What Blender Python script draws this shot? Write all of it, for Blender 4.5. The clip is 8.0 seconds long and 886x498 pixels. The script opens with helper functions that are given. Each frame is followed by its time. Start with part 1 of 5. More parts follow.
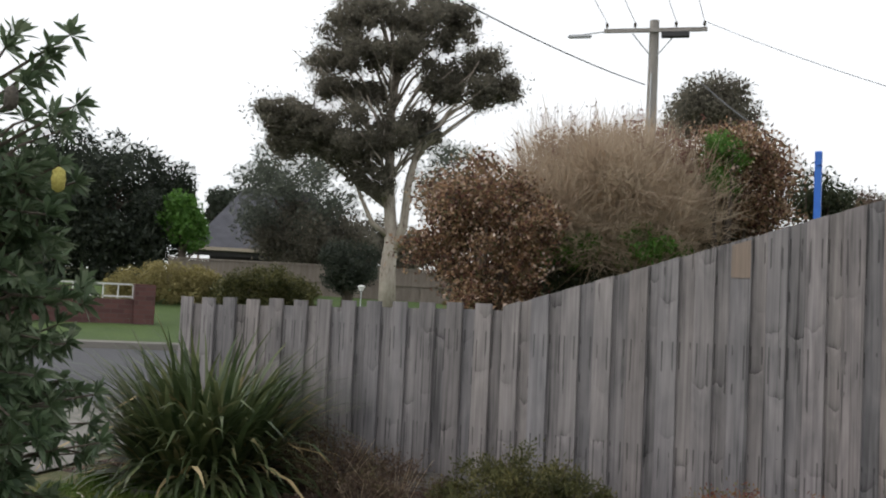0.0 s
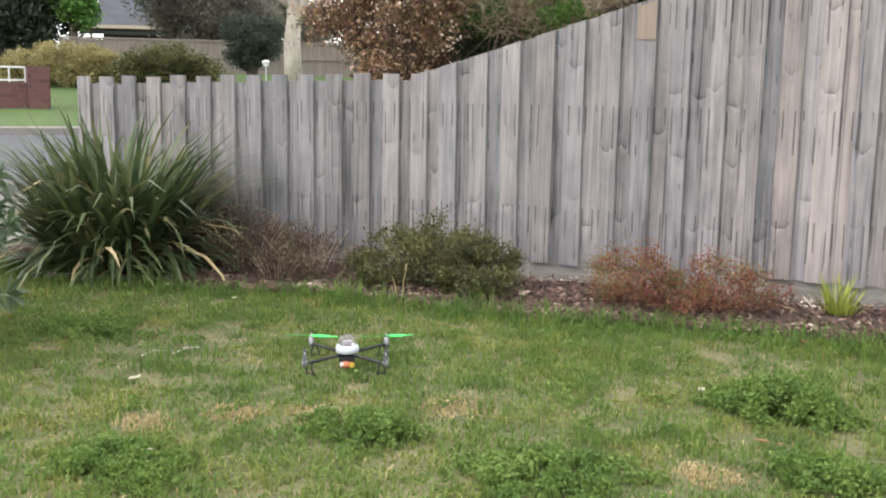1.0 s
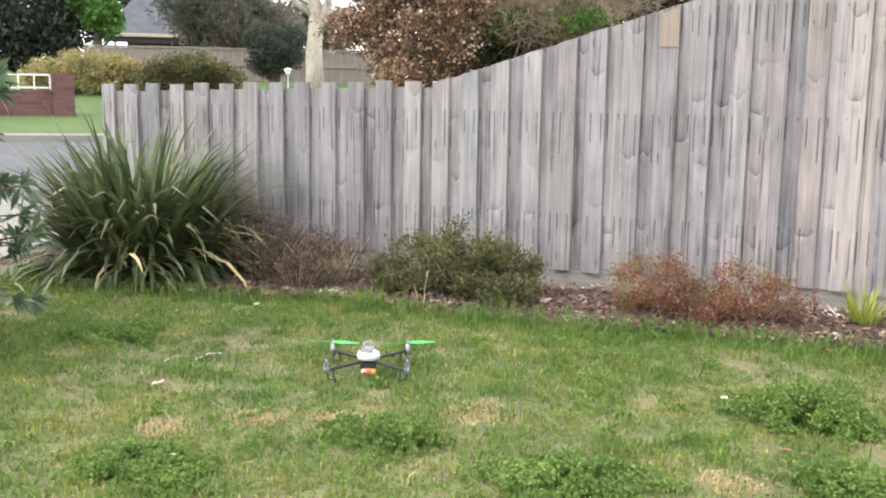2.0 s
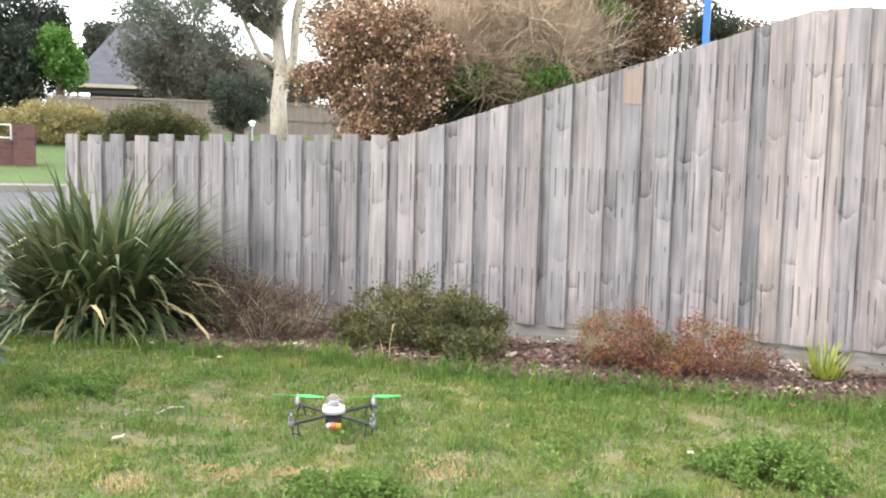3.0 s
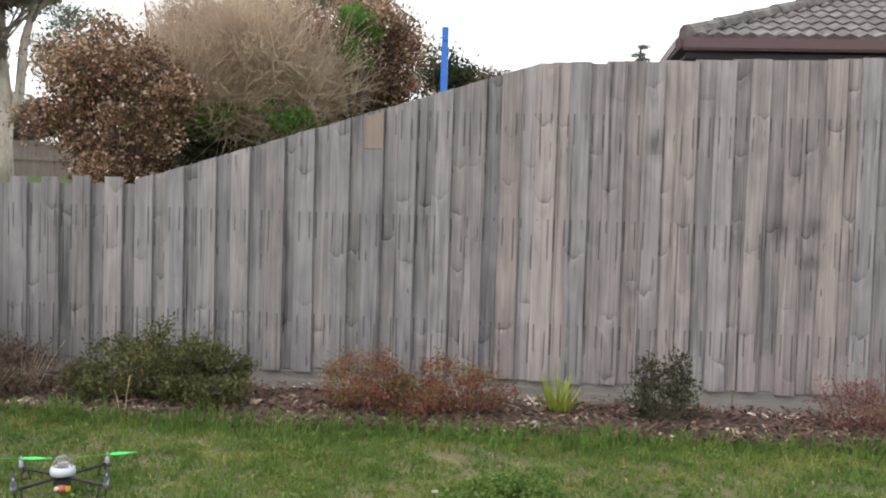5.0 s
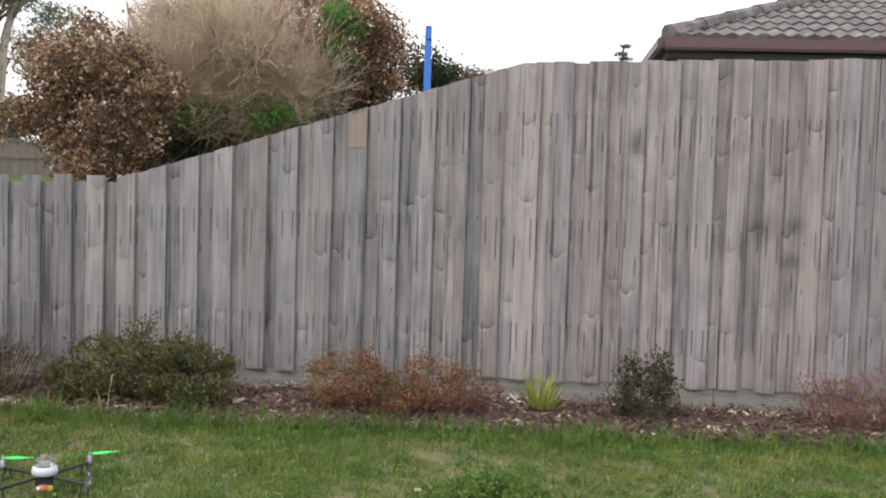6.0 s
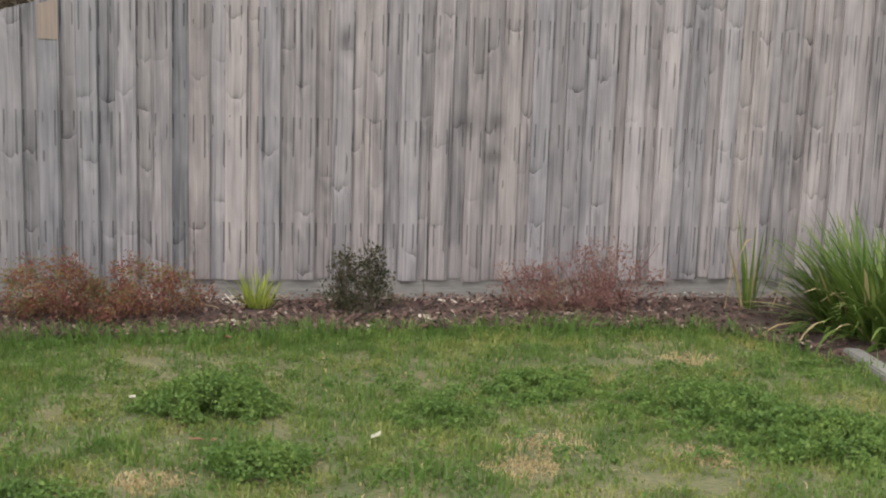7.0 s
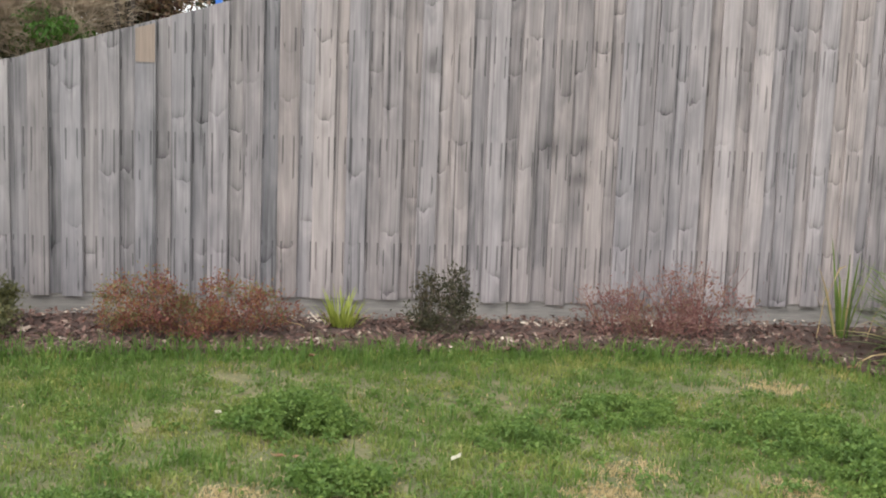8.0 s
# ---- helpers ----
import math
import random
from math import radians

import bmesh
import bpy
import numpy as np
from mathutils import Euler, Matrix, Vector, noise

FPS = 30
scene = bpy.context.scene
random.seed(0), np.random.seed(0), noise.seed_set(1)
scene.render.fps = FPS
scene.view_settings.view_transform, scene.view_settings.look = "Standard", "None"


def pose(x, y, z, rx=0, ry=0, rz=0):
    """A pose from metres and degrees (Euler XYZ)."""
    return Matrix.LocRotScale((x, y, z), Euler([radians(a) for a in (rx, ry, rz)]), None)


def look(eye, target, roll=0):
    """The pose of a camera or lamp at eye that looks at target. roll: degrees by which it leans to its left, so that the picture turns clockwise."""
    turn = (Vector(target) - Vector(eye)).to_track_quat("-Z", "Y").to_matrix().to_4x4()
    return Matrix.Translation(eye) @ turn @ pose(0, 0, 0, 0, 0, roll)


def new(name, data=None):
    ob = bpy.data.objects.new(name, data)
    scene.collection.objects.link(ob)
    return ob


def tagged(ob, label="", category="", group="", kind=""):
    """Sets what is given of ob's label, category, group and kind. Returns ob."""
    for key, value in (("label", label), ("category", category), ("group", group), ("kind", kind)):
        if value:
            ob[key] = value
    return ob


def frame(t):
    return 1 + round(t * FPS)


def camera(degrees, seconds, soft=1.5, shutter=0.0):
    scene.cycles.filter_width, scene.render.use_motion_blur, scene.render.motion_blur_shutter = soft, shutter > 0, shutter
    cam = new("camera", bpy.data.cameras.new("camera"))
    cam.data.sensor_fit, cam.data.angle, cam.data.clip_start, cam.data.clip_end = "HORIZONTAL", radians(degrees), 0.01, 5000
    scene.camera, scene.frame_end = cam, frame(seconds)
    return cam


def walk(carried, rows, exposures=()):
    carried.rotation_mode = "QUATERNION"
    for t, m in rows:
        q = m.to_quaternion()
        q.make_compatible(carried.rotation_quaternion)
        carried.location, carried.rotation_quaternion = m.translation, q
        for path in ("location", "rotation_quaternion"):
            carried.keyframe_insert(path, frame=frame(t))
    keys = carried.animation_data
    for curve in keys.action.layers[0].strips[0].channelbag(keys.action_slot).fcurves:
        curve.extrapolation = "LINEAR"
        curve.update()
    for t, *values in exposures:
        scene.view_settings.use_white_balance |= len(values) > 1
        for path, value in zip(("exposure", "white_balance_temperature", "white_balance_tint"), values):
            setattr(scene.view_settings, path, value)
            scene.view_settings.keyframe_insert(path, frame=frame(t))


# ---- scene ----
cam = camera(46.96, 8.0, soft=2.0)
PATH = [
    (0.0, -0.020, 0.000, 1.195, 93.370, -2.740, 26.470),
    (0.2, -0.022, 0.005, 1.192, 88.850, -2.300, 25.900),
    (0.4, -0.024, 0.008, 1.190, 85.700, -1.150, 23.550),
    (0.5, -0.024, 0.008, 1.188, 83.610, -1.080, 22.140),
    (1.0, -0.008, -0.004, 1.178, 80.860, -0.920, 21.410),
    (1.5, -0.008, -0.008, 1.175, 81.070, -0.890, 22.600),
    (2.8, -0.028, -0.009, 1.177, 83.000, -0.970, 21.730),
    (3.0, -0.032, -0.014, 1.174, 84.310, -1.530, 20.500),
    (3.5, -0.036, -0.005, 1.181, 86.830, -1.870, 15.980),
    (4.0, -0.021, -0.006, 1.190, 87.290, -1.320, 12.650),
    (4.5, -0.020, 0.000, 1.186, 87.030, -1.510, 8.640),
    (4.7, -0.017, 0.008, 1.188, 87.010, -1.670, 7.080),
    (6.0, -0.014, -0.006, 1.194, 86.920, -1.790, 5.450),
    (6.2, -0.014, 0.006, 1.190, 86.350, -1.950, 2.950),
    (6.4, -0.015, 0.014, 1.186, 85.050, -2.500, -4.050),
    (6.5, -0.016, 0.016, 1.184, 84.150, -2.600, -7.250),
    (7.0, -0.016, -0.012, 1.189, 81.750, -1.870, -10.620),
    (7.5, -0.015, 0.006, 1.183, 82.570, -2.300, -11.490),
    (8.0, -0.010, -0.012, 1.190, 82.800, -2.100, -5.780),
]
EXPOSURES = [(0.0, -1.4), (0.3, -1.1), (0.5, -0.68), (0.7, -0.3), (1.0, -0.1), (1.5, 0.1), (2.8, 0.4), (3.1, 0.4), (3.5, -0.02), (4.0, -0.42), (4.5, -0.68), (6.5, -0.65), (7.0, -0.57), (8.0, -0.35)]
walk(cam, [(t, pose(x, y, z, rx, ry, rz)) for t, x, y, z, rx, ry, rz in PATH], EXPOSURES)

# ---- light: thin bright cloud, soft sun high on the street side ----
SUN = Vector((-0.56, -0.40, 0.72)).normalized()
world = bpy.data.worlds.new("overcast_sky")
scene.world = world
world.use_nodes = True
wn = world.node_tree.nodes
sky = wn.new("ShaderNodeTexSky")
sky.sky_type = "NISHITA"
sky.sun_disc = False
sky.sun_elevation = math.asin(SUN.z)
sky.sun_rotation = math.atan2(SUN.x, SUN.y)
sky.dust_density = 4.0
pale = wn.new("ShaderNodeHueSaturation")
pale.inputs["Saturation"].default_value = 0.2
pale.inputs["Value"].default_value = 4.6
world.node_tree.links.new(sky.outputs[0], pale.inputs["Color"])
cloud = wn.new("ShaderNodeMix")
cloud.data_type = "RGBA"
cloud.inputs[0].default_value = 0.72
cloud.inputs["B"].default_value = (20.5, 21.0, 21.6, 1)
world.node_tree.links.new(pale.outputs[0], cloud.inputs["A"])
world.node_tree.links.new(cloud.outputs["Result"], wn["Background"].inputs[0])
wn["Background"].inputs[1].default_value = 0.15
lamp = bpy.data.lights.new("sun", "SUN")
lamp.energy, lamp.angle, lamp.color = 0.85, radians(22), (1.0, 0.95, 0.88)
sun = new("sun", lamp)
sun.matrix_world = look(SUN * 50, (0, 0, 0))


# ---- materials ----
def nodes_of(name):
    m = bpy.data.materials.new(name)
    m.use_nodes = True
    return m, m.node_tree.nodes, m.node_tree.links, m.node_tree.nodes["Principled BSDF"]


def ramp(n, stops):
    r = n.new("ShaderNodeValToRGB")
    e = r.color_ramp.elements
    while len(e) < len(stops):
        e.new(0.5)
    for el, (p, c) in zip(e, stops):
        el.position, el.color = p, (*c, 1)
    return r


def noisy(name, stops, scale=8.0, rough=0.8, stretch=(1, 1, 1), bump=0.3, fine=60.0, metal=0.0, dist=0.02):
    """A surface whose colour varies with noise at two scales, with a fine bump."""
    m, n, l, p = nodes_of(name)
    co = n.new("ShaderNodeNewGeometry")
    mp = n.new("ShaderNodeMapping")
    mp.inputs["Scale"].default_value = stretch
    a, b = n.new("ShaderNodeTexNoise"), n.new("ShaderNodeTexNoise")
    a.inputs["Scale"].default_value, b.inputs["Scale"].default_value = scale, fine
    a.inputs["Detail"].default_value = b.inputs["Detail"].default_value = 5
    mix = n.new("ShaderNodeMix")
    mix.inputs[0].default_value = 0.4
    r = ramp(n, stops)
    bp = n.new("ShaderNodeBump")
    bp.inputs["Strength"].default_value, bp.inputs["Distance"].default_value = bump, dist
    l.new(co.outputs["Position"], mp.inputs[0])
    l.new(mp.outputs[0], a.inputs["Vector"])
    l.new(mp.outputs[0], b.inputs["Vector"])
    l.new(a.outputs[0], mix.inputs[2])
    l.new(b.outputs[0], mix.inputs[3])
    l.new(mix.outputs[0], r.inputs[0])
    l.new(r.outputs[0], p.inputs["Base Color"])
    l.new(b.outputs[0], bp.inputs["Height"])
    l.new(bp.outputs[0], p.inputs["Normal"])
    p.inputs["Roughness"].default_value, p.inputs["Metallic"].default_value = rough, metal
    return m


def plain(name, colour, rough=0.5, metal=0.0):
    c = colour
    return noisy(name, [(0.3, tuple(v * 0.88 for v in c)), (0.7, tuple(min(1, v * 1.08) for v in c))], 14, rough, bump=0.05, metal=metal)


def math_node(n, l, op, a, b=None, c=None):
    k = n.new("ShaderNodeMath")
    k.operation = op
    for i, v in enumerate((a, b, c)):
        if v is None:
            continue
        if isinstance(v, (int, float)):
            k.inputs[i].default_value = v
        else:
            l.new(v, k.inputs[i])
    return k.outputs[0]


def leafy(name, stops, rough=0.55, through_light=0.3):
    """Leaves: each island has its own shade; some light passes through."""
    m, n, l, p = nodes_of(name)
    g = n.new("ShaderNodeNewGeometry")
    r = ramp(n, stops)
    t = n.new("ShaderNodeTexNoise")
    t.inputs["Scale"].default_value, t.inputs["Detail"].default_value = 5.5, 3
    l.new(g.outputs["Position"], t.inputs["Vector"])
    k = math_node(n, l, "MULTIPLY_ADD", g.outputs["Random Per Island"], 0.62, math_node(n, l, "MULTIPLY_ADD", t.outputs[0], 1.3, -0.46))
    l.new(k, r.inputs[0])
    l.new(r.outputs[0], p.inputs["Base Color"])
    p.inputs["Roughness"].default_value = rough
    p.inputs["Specular IOR Level"].default_value = 0.3
    t = n.new("ShaderNodeBsdfTranslucent")
    l.new(r.outputs[0], t.inputs[0])
    mx = n.new("ShaderNodeMixShader")
    mx.inputs[0].default_value = through_light
    l.new(p.outputs[0], mx.inputs[1])
    l.new(t.outputs[0], mx.inputs[2])
    l.new(mx.outputs[0], n["Material Output"].inputs[0])
    return m


def lawn_leaf(name, stops, *rest):
    """Leaves as in leafy(), yellower and drier in broad patches of the lawn."""
    m = leafy(name, stops, *rest)
    n, l = m.node_tree.nodes, m.node_tree.links
    p, g = n["Principled BSDF"], n.new("ShaderNodeNewGeometry")
    t = n.new("ShaderNodeTexNoise")
    t.inputs["Scale"].default_value, t.inputs["Detail"].default_value = 2.6, 5
    l.new(g.outputs["Position"], t.inputs["Vector"])
    r = ramp(n, [(0.3, (0.5, 0.75, 0.6)), (0.48, (0.85, 1.0, 0.9)), (0.6, (1.35, 1.2, 1.2)), (0.72, (2.0, 1.4, 1.9))])
    l.new(t.outputs[0], r.inputs[0])
    mul = n.new("ShaderNodeMix")
    mul.data_type, mul.blend_type = "RGBA", "MULTIPLY"
    mul.inputs[0].default_value = 1.0
    l.new(p.inputs["Base Color"].links[0].from_socket, mul.inputs["A"])
    l.new(r.outputs[0], mul.inputs["B"])
    l.new(mul.outputs["Result"], p.inputs["Base Color"])
    return m


def weathered_paling(name, cool, warm):
    """Grey weathered pine: grain along the board, knots, rust streaks under the nails, a shade of its own for each board."""
    m, n, l, p = nodes_of(name)
    tc, oi = n.new("ShaderNodeTexCoord"), n.new("ShaderNodeObjectInfo")
    off = n.new("ShaderNodeVectorMath")
    off.operation = "ADD"
    sc = n.new("ShaderNodeCombineXYZ")
    shift = math_node(n, l, "MULTIPLY", oi.outputs["Random"], 40.0)
    l.new(shift, sc.inputs[0])
    l.new(shift, sc.inputs[2])
    l.new(tc.outputs["Object"], off.inputs[0])
    l.new(sc.outputs[0], off.inputs[1])

    def noise_at(scale, stretch, detail=4.0, warp=0.0):
        mp = n.new("ShaderNodeMapping")
        mp.inputs["Scale"].default_value = stretch
        l.new(off.outputs[0], mp.inputs[0])
        t = n.new("ShaderNodeTexNoise")
        t.inputs["Scale"].default_value, t.inputs["Detail"].default_value = scale, detail
        t.inputs["Distortion"].default_value = warp
        l.new(mp.outputs[0], t.inputs["Vector"])
        return t.outputs[0]

    broad = noise_at(6.0, (2.6, 1, 0.22), 3, 0.4)
    # knots: a whorl in most lengths of the board, dark curved underside, paler wood below
    local = n.new("ShaderNodeSeparateXYZ")
    l.new(tc.outputs["Object"], local.inputs[0])
    lift = math_node(n, l, "MULTIPLY_ADD", oi.outputs["Random"], 7.3, math_node(n, l, "DIVIDE", local.outputs[2], 0.38))
    cell = math_node(n, l, "FLOOR", lift)
    key = n.new("ShaderNodeCombineXYZ")
    l.new(cell, key.inputs[0])
    l.new(math_node(n, l, "MULTIPLY", oi.outputs["Random"], 91.0), key.inputs[1])
    white = n.new("ShaderNodeTexWhiteNoise")
    l.new(key.outputs[0], white.inputs["Vector"])
    dice = n.new("ShaderNodeSeparateColor")
    l.new(white.outputs["Color"], dice.inputs[0])
    wob = noise_at(9.0, (3.0, 1, 1.0), 3)
    up = math_node(n, l, "MULTIPLY", math_node(n, l, "SUBTRACT", math_node(n, l, "FRACT", lift), math_node(n, l, "MULTIPLY_ADD", dice.outputs[0], 0.5, 0.25)), 0.38)
    side = math_node(n, l, "SUBTRACT", local.outputs[0], math_node(n, l, "MULTIPLY", math_node(n, l, "SUBTRACT", dice.outputs[1], 0.5), 0.07))
    bowl = math_node(n, l, "MULTIPLY", math_node(n, l, "POWER", math_node(n, l, "ABSOLUTE", side), 1.5), 2.6)
    v = math_node(n, l, "ADD", math_node(n, l, "SUBTRACT", up, bowl), math_node(n, l, "MULTIPLY", math_node(n, l, "SUBTRACT", wob, 0.5), 0.09))
    reach = math_node(n, l, "MAXIMUM", math_node(n, l, "SUBTRACT", 1.0, math_node(n, l, "DIVIDE", math_node(n, l, "ABSOLUTE", side), 0.07)), 0.0)
    size = math_node(n, l, "MULTIPLY", reach, math_node(n, l, "MAXIMUM", math_node(n, l, "SUBTRACT", dice.outputs[2], 0.5), 0.0))
    over = math_node(n, l, "GREATER_THAN", v, 0.0)
    rim = math_node(n, l, "MULTIPLY", over, math_node(n, l, "EXPONENT", math_node(n, l, "DIVIDE", v, -0.028)))
    core = math_node(n, l, "MULTIPLY", math_node(n, l, "MULTIPLY", rim, size), 3.3)
    flare = math_node(n, l, "MULTIPLY", math_node(n, l, "SUBTRACT", 1.0, over), math_node(n, l, "EXPONENT", math_node(n, l, "DIVIDE", v, 0.045)))
    flare = math_node(n, l, "MULTIPLY", flare, size)
    near = math_node(n, l, "MULTIPLY", size, math_node(n, l, "EXPONENT", math_node(n, l, "DIVIDE", math_node(n, l, "ABSOLUTE", v), -0.06)))
    bend = n.new("ShaderNodeCombineXYZ")
    l.new(math_node(n, l, "MULTIPLY", near, 0.02), bend.inputs[0])
    l.new(math_node(n, l, "MULTIPLY", near, 0.6), bend.inputs[2])
    bent = n.new("ShaderNodeVectorMath")
    bent.operation = "ADD"
    l.new(off.outputs[0], bent.inputs[0])
    l.new(bend.outputs[0], bent.inputs[1])

    def grain_at(scale, stretch, detail):
        mp = n.new("ShaderNodeMapping")
        mp.inputs["Scale"].default_value = stretch
        l.new(bent.outputs[0], mp.inputs[0])
        t = n.new("ShaderNodeTexNoise")
        t.inputs["Scale"].default_value, t.inputs["Detail"].default_value, t.inputs["Distortion"].default_value = scale, detail, 0.5
        l.new(mp.outputs[0], t.inputs["Vector"])
        return t.outputs[0]

    grain = grain_at(30.0, (2.0, 1, 0.05), 5)
    streak = grain_at(14.0, (1.6, 1, 0.03), 3)
    mottle = grain_at(6.0, (1.7, 1, 0.55), 4)
    crack = math_node(n, l, "MULTIPLY", math_node(n, l, "MAXIMUM", math_node(n, l, "SUBTRACT", streak, 0.6), 0.0), 5.0)
    check = grain_at(26.0, (2.6, 1, 0.022), 2)
    crack = math_node(n, l, "ADD", crack, math_node(n, l, "MULTIPLY", math_node(n, l, "MAXIMUM", math_node(n, l, "SUBTRACT", check, 0.62), 0.0), 5.0))
    xyz = n.new("ShaderNodeSeparateXYZ")
    l.new(tc.outputs["Object"], xyz.inputs[0])
    # two nails a rail, a dark run below each
    nail = noise_at(3.0, (6.0, 1, 1.3), 2)
    ax = math_node(n, l, "ABSOLUTE", math_node(n, l, "SUBTRACT", math_node(n, l, "ABSOLUTE", xyz.outputs[0]), 0.031))
    thin = math_node(n, l, "LESS_THAN", ax, math_node(n, l, "MULTIPLY", nail, 0.0088))
    runs = None
    for z in (0.46, 1.07, 1.68):
        d = math_node(n, l, "SUBTRACT", z, xyz.outputs[2])
        one = math_node(n, l, "MULTIPLY", math_node(n, l, "GREATER_THAN", d, 0.0), math_node(n, l, "LESS_THAN", d, math_node(n, l, "MULTIPLY", math_node(n, l, "POWER", nail, 3.0), 1.3)))
        runs = one if runs is None else math_node(n, l, "ADD", runs, one)
    runs = math_node(n, l, "MULTIPLY", math_node(n, l, "MULTIPLY", runs, thin), math_node(n, l, "GREATER_THAN", nail, 0.45))
    tone = n.new("ShaderNodeMix")
    tone.data_type = "RGBA"
    tone.inputs["A"].default_value, tone.inputs["B"].default_value = (*cool, 1), (*warm, 1)
    hue = math_node(n, l, "FRACT", math_node(n, l, "MULTIPLY", oi.outputs["Random"], 17.0))
    l.new(math_node(n, l, "MULTIPLY", math_node(n, l, "ADD", hue, mottle), 0.5), tone.inputs[0])
    val = math_node(n, l, "ADD", math_node(n, l, "MULTIPLY", grain, 1.5), math_node(n, l, "MULTIPLY", broad, 1.0))
    val = math_node(n, l, "ADD", val, math_node(n, l, "MULTIPLY", oi.outputs["Random"], 0.52))
    val = math_node(n, l, "ADD", val, math_node(n, l, "MULTIPLY", mottle, 1.3))
    val = math_node(n, l, "SUBTRACT", val, 0.84)
    val = math_node(n, l, "ADD", val, math_node(n, l, "MULTIPLY", flare, 0.7))
    val = math_node(n, l, "SUBTRACT", val, math_node(n, l, "MULTIPLY", core, math_node(n, l, "ADD", mottle, 0.05)))
    val = math_node(n, l, "SUBTRACT", val, math_node(n, l, "MULTIPLY", crack, 1.1))
    val = math_node(n, l, "MULTIPLY", math_node(n, l, "MAXIMUM", val, 0.16), math_node(n, l, "SUBTRACT", 1.0, math_node(n, l, "MULTIPLY", runs, 0.5)))
    # old dark blotches on a few boards
    place, spot = n.new("ShaderNodeNewGeometry"), n.new("ShaderNodeSeparateXYZ")
    l.new(place.outputs["Position"], spot.inputs[0])
    for bx, bz, bw, bh in ((1.24, 1.06, 0.05, 0.07), (1.43, 1.08, 0.045, 0.05), (1.42, 0.87, 0.05, 0.05), (0.52, 1.52, 0.04, 0.08)):
        dx = math_node(n, l, "POWER", math_node(n, l, "ABSOLUTE", math_node(n, l, "DIVIDE", math_node(n, l, "SUBTRACT", spot.outputs[0], bx), bw)), 2.0)
        dz = math_node(n, l, "POWER", math_node(n, l, "ABSOLUTE", math_node(n, l, "DIVIDE", math_node(n, l, "SUBTRACT", spot.outputs[2], bz), bh)), 2.0)
        near_it = math_node(n, l, "EXPONENT", math_node(n, l, "MULTIPLY", math_node(n, l, "ADD", dx, dz), -1.0))
        val = math_node(n, l, "MULTIPLY", val, math_node(n, l, "SUBTRACT", 1.0, math_node(n, l, "MULTIPLY", near_it, math_node(n, l, "MULTIPLY", mottle, 1.0))))
    mul = n.new("ShaderNodeMix")
    mul.data_type, mul.blend_type = "RGBA", "MULTIPLY"
    mul.inputs[0].default_value = 1.0
    l.new(tone.outputs["Result"], mul.inputs["A"])
    grey = n.new("ShaderNodeCombineColor")
    for i in range(3):
        l.new(val, grey.inputs[i])
    l.new(grey.outputs[0], mul.inputs["B"])
    l.new(mul.outputs["Result"], p.inputs["Base Color"])
    p.inputs["Roughness"].default_value = 0.78
    bp = n.new("ShaderNodeBump")
    bp.inputs["Strength"].default_value, bp.inputs["Distance"].default_value = 0.5, 0.004
    l.new(math_node(n, l, "SUBTRACT", grain, math_node(n, l, "MULTIPLY", runs, 0.6)), bp.inputs["Height"])
    l.new(bp.outputs[0], p.inputs["Normal"])
    return m


PALING = weathered_paling("weathered_pine_paling", (0.155, 0.147, 0.155), (0.198, 0.165, 0.150))
OLDPALING = weathered_paling("older_blue_grey_pine_paling", (0.127, 0.124, 0.132), (0.165, 0.145, 0.137))
PLINTH = noisy("weathered_plinth_board", [(0.25, (0.12, 0.11, 0.102)), (0.5, (0.23, 0.213, 0.196)), (0.8, (0.33, 0.305, 0.28))], 5, 0.8, (0.5, 1, 9), 0.4, 40)
SOIL = noisy("lawn_soil", [(0.28, (0.05, 0.06, 0.02)), (0.45, (0.085, 0.09, 0.034)), (0.6, (0.15, 0.13, 0.062)), (0.8, (0.27, 0.21, 0.125))], 5.0, 0.95, fine=45, bump=0.8)
MULCH = noisy("damp_bark_mulch", [(0.3, (0.025, 0.016, 0.012)), (0.55, (0.07, 0.04, 0.03)), (0.8, (0.14, 0.1, 0.08))], 18, 0.95, fine=90, bump=1.0)
CHIP = leafy("bark_chips", [(0.0, (0.04, 0.022, 0.018)), (0.45, (0.11, 0.058, 0.046)), (0.72, (0.18, 0.115, 0.092)), (0.86, (0.3, 0.235, 0.185)), (1.0, (0.5, 0.43, 0.35))], 0.9, 0.0)
GRASS = lawn_leaf("lawn_grass", [(0.0, (0.08, 0.125, 0.026)), (0.5, (0.14, 0.19, 0.042)), (0.85, (0.21, 0.24, 0.07)), (1.0, (0.36, 0.31, 0.15))], 0.6, 0.35)
LUSH = leafy("long_lawn_grass", [(0.0, (0.055, 0.11, 0.02)), (0.6, (0.1, 0.175, 0.032)), (1.0, (0.18, 0.25, 0.055))], 0.55, 0.35)
CLOVER = leafy("clover_leaves", [(0.0, (0.06, 0.115, 0.024)), (0.6, (0.115, 0.185, 0.038)), (1.0, (0.2, 0.27, 0.065))], 0.6, 0.35)
STRAW = leafy("dry_grass", [(0.0, (0.3, 0.22, 0.1)), (1.0, (0.48, 0.38, 0.21))], 0.8, 0.2)
FLAX = leafy("strap_leaves", [(0.0, (0.032, 0.052, 0.022)), (0.5, (0.08, 0.108, 0.046)), (0.85, (0.155, 0.17, 0.078)), (1.0, (0.36, 0.31, 0.17))], 0.38, 0.3)
LIME = leafy("lime_strap_leaves", [(0.0, (0.15, 0.2, 0.03)), (1.0, (0.36, 0.38, 0.08))], 0.45, 0.3)
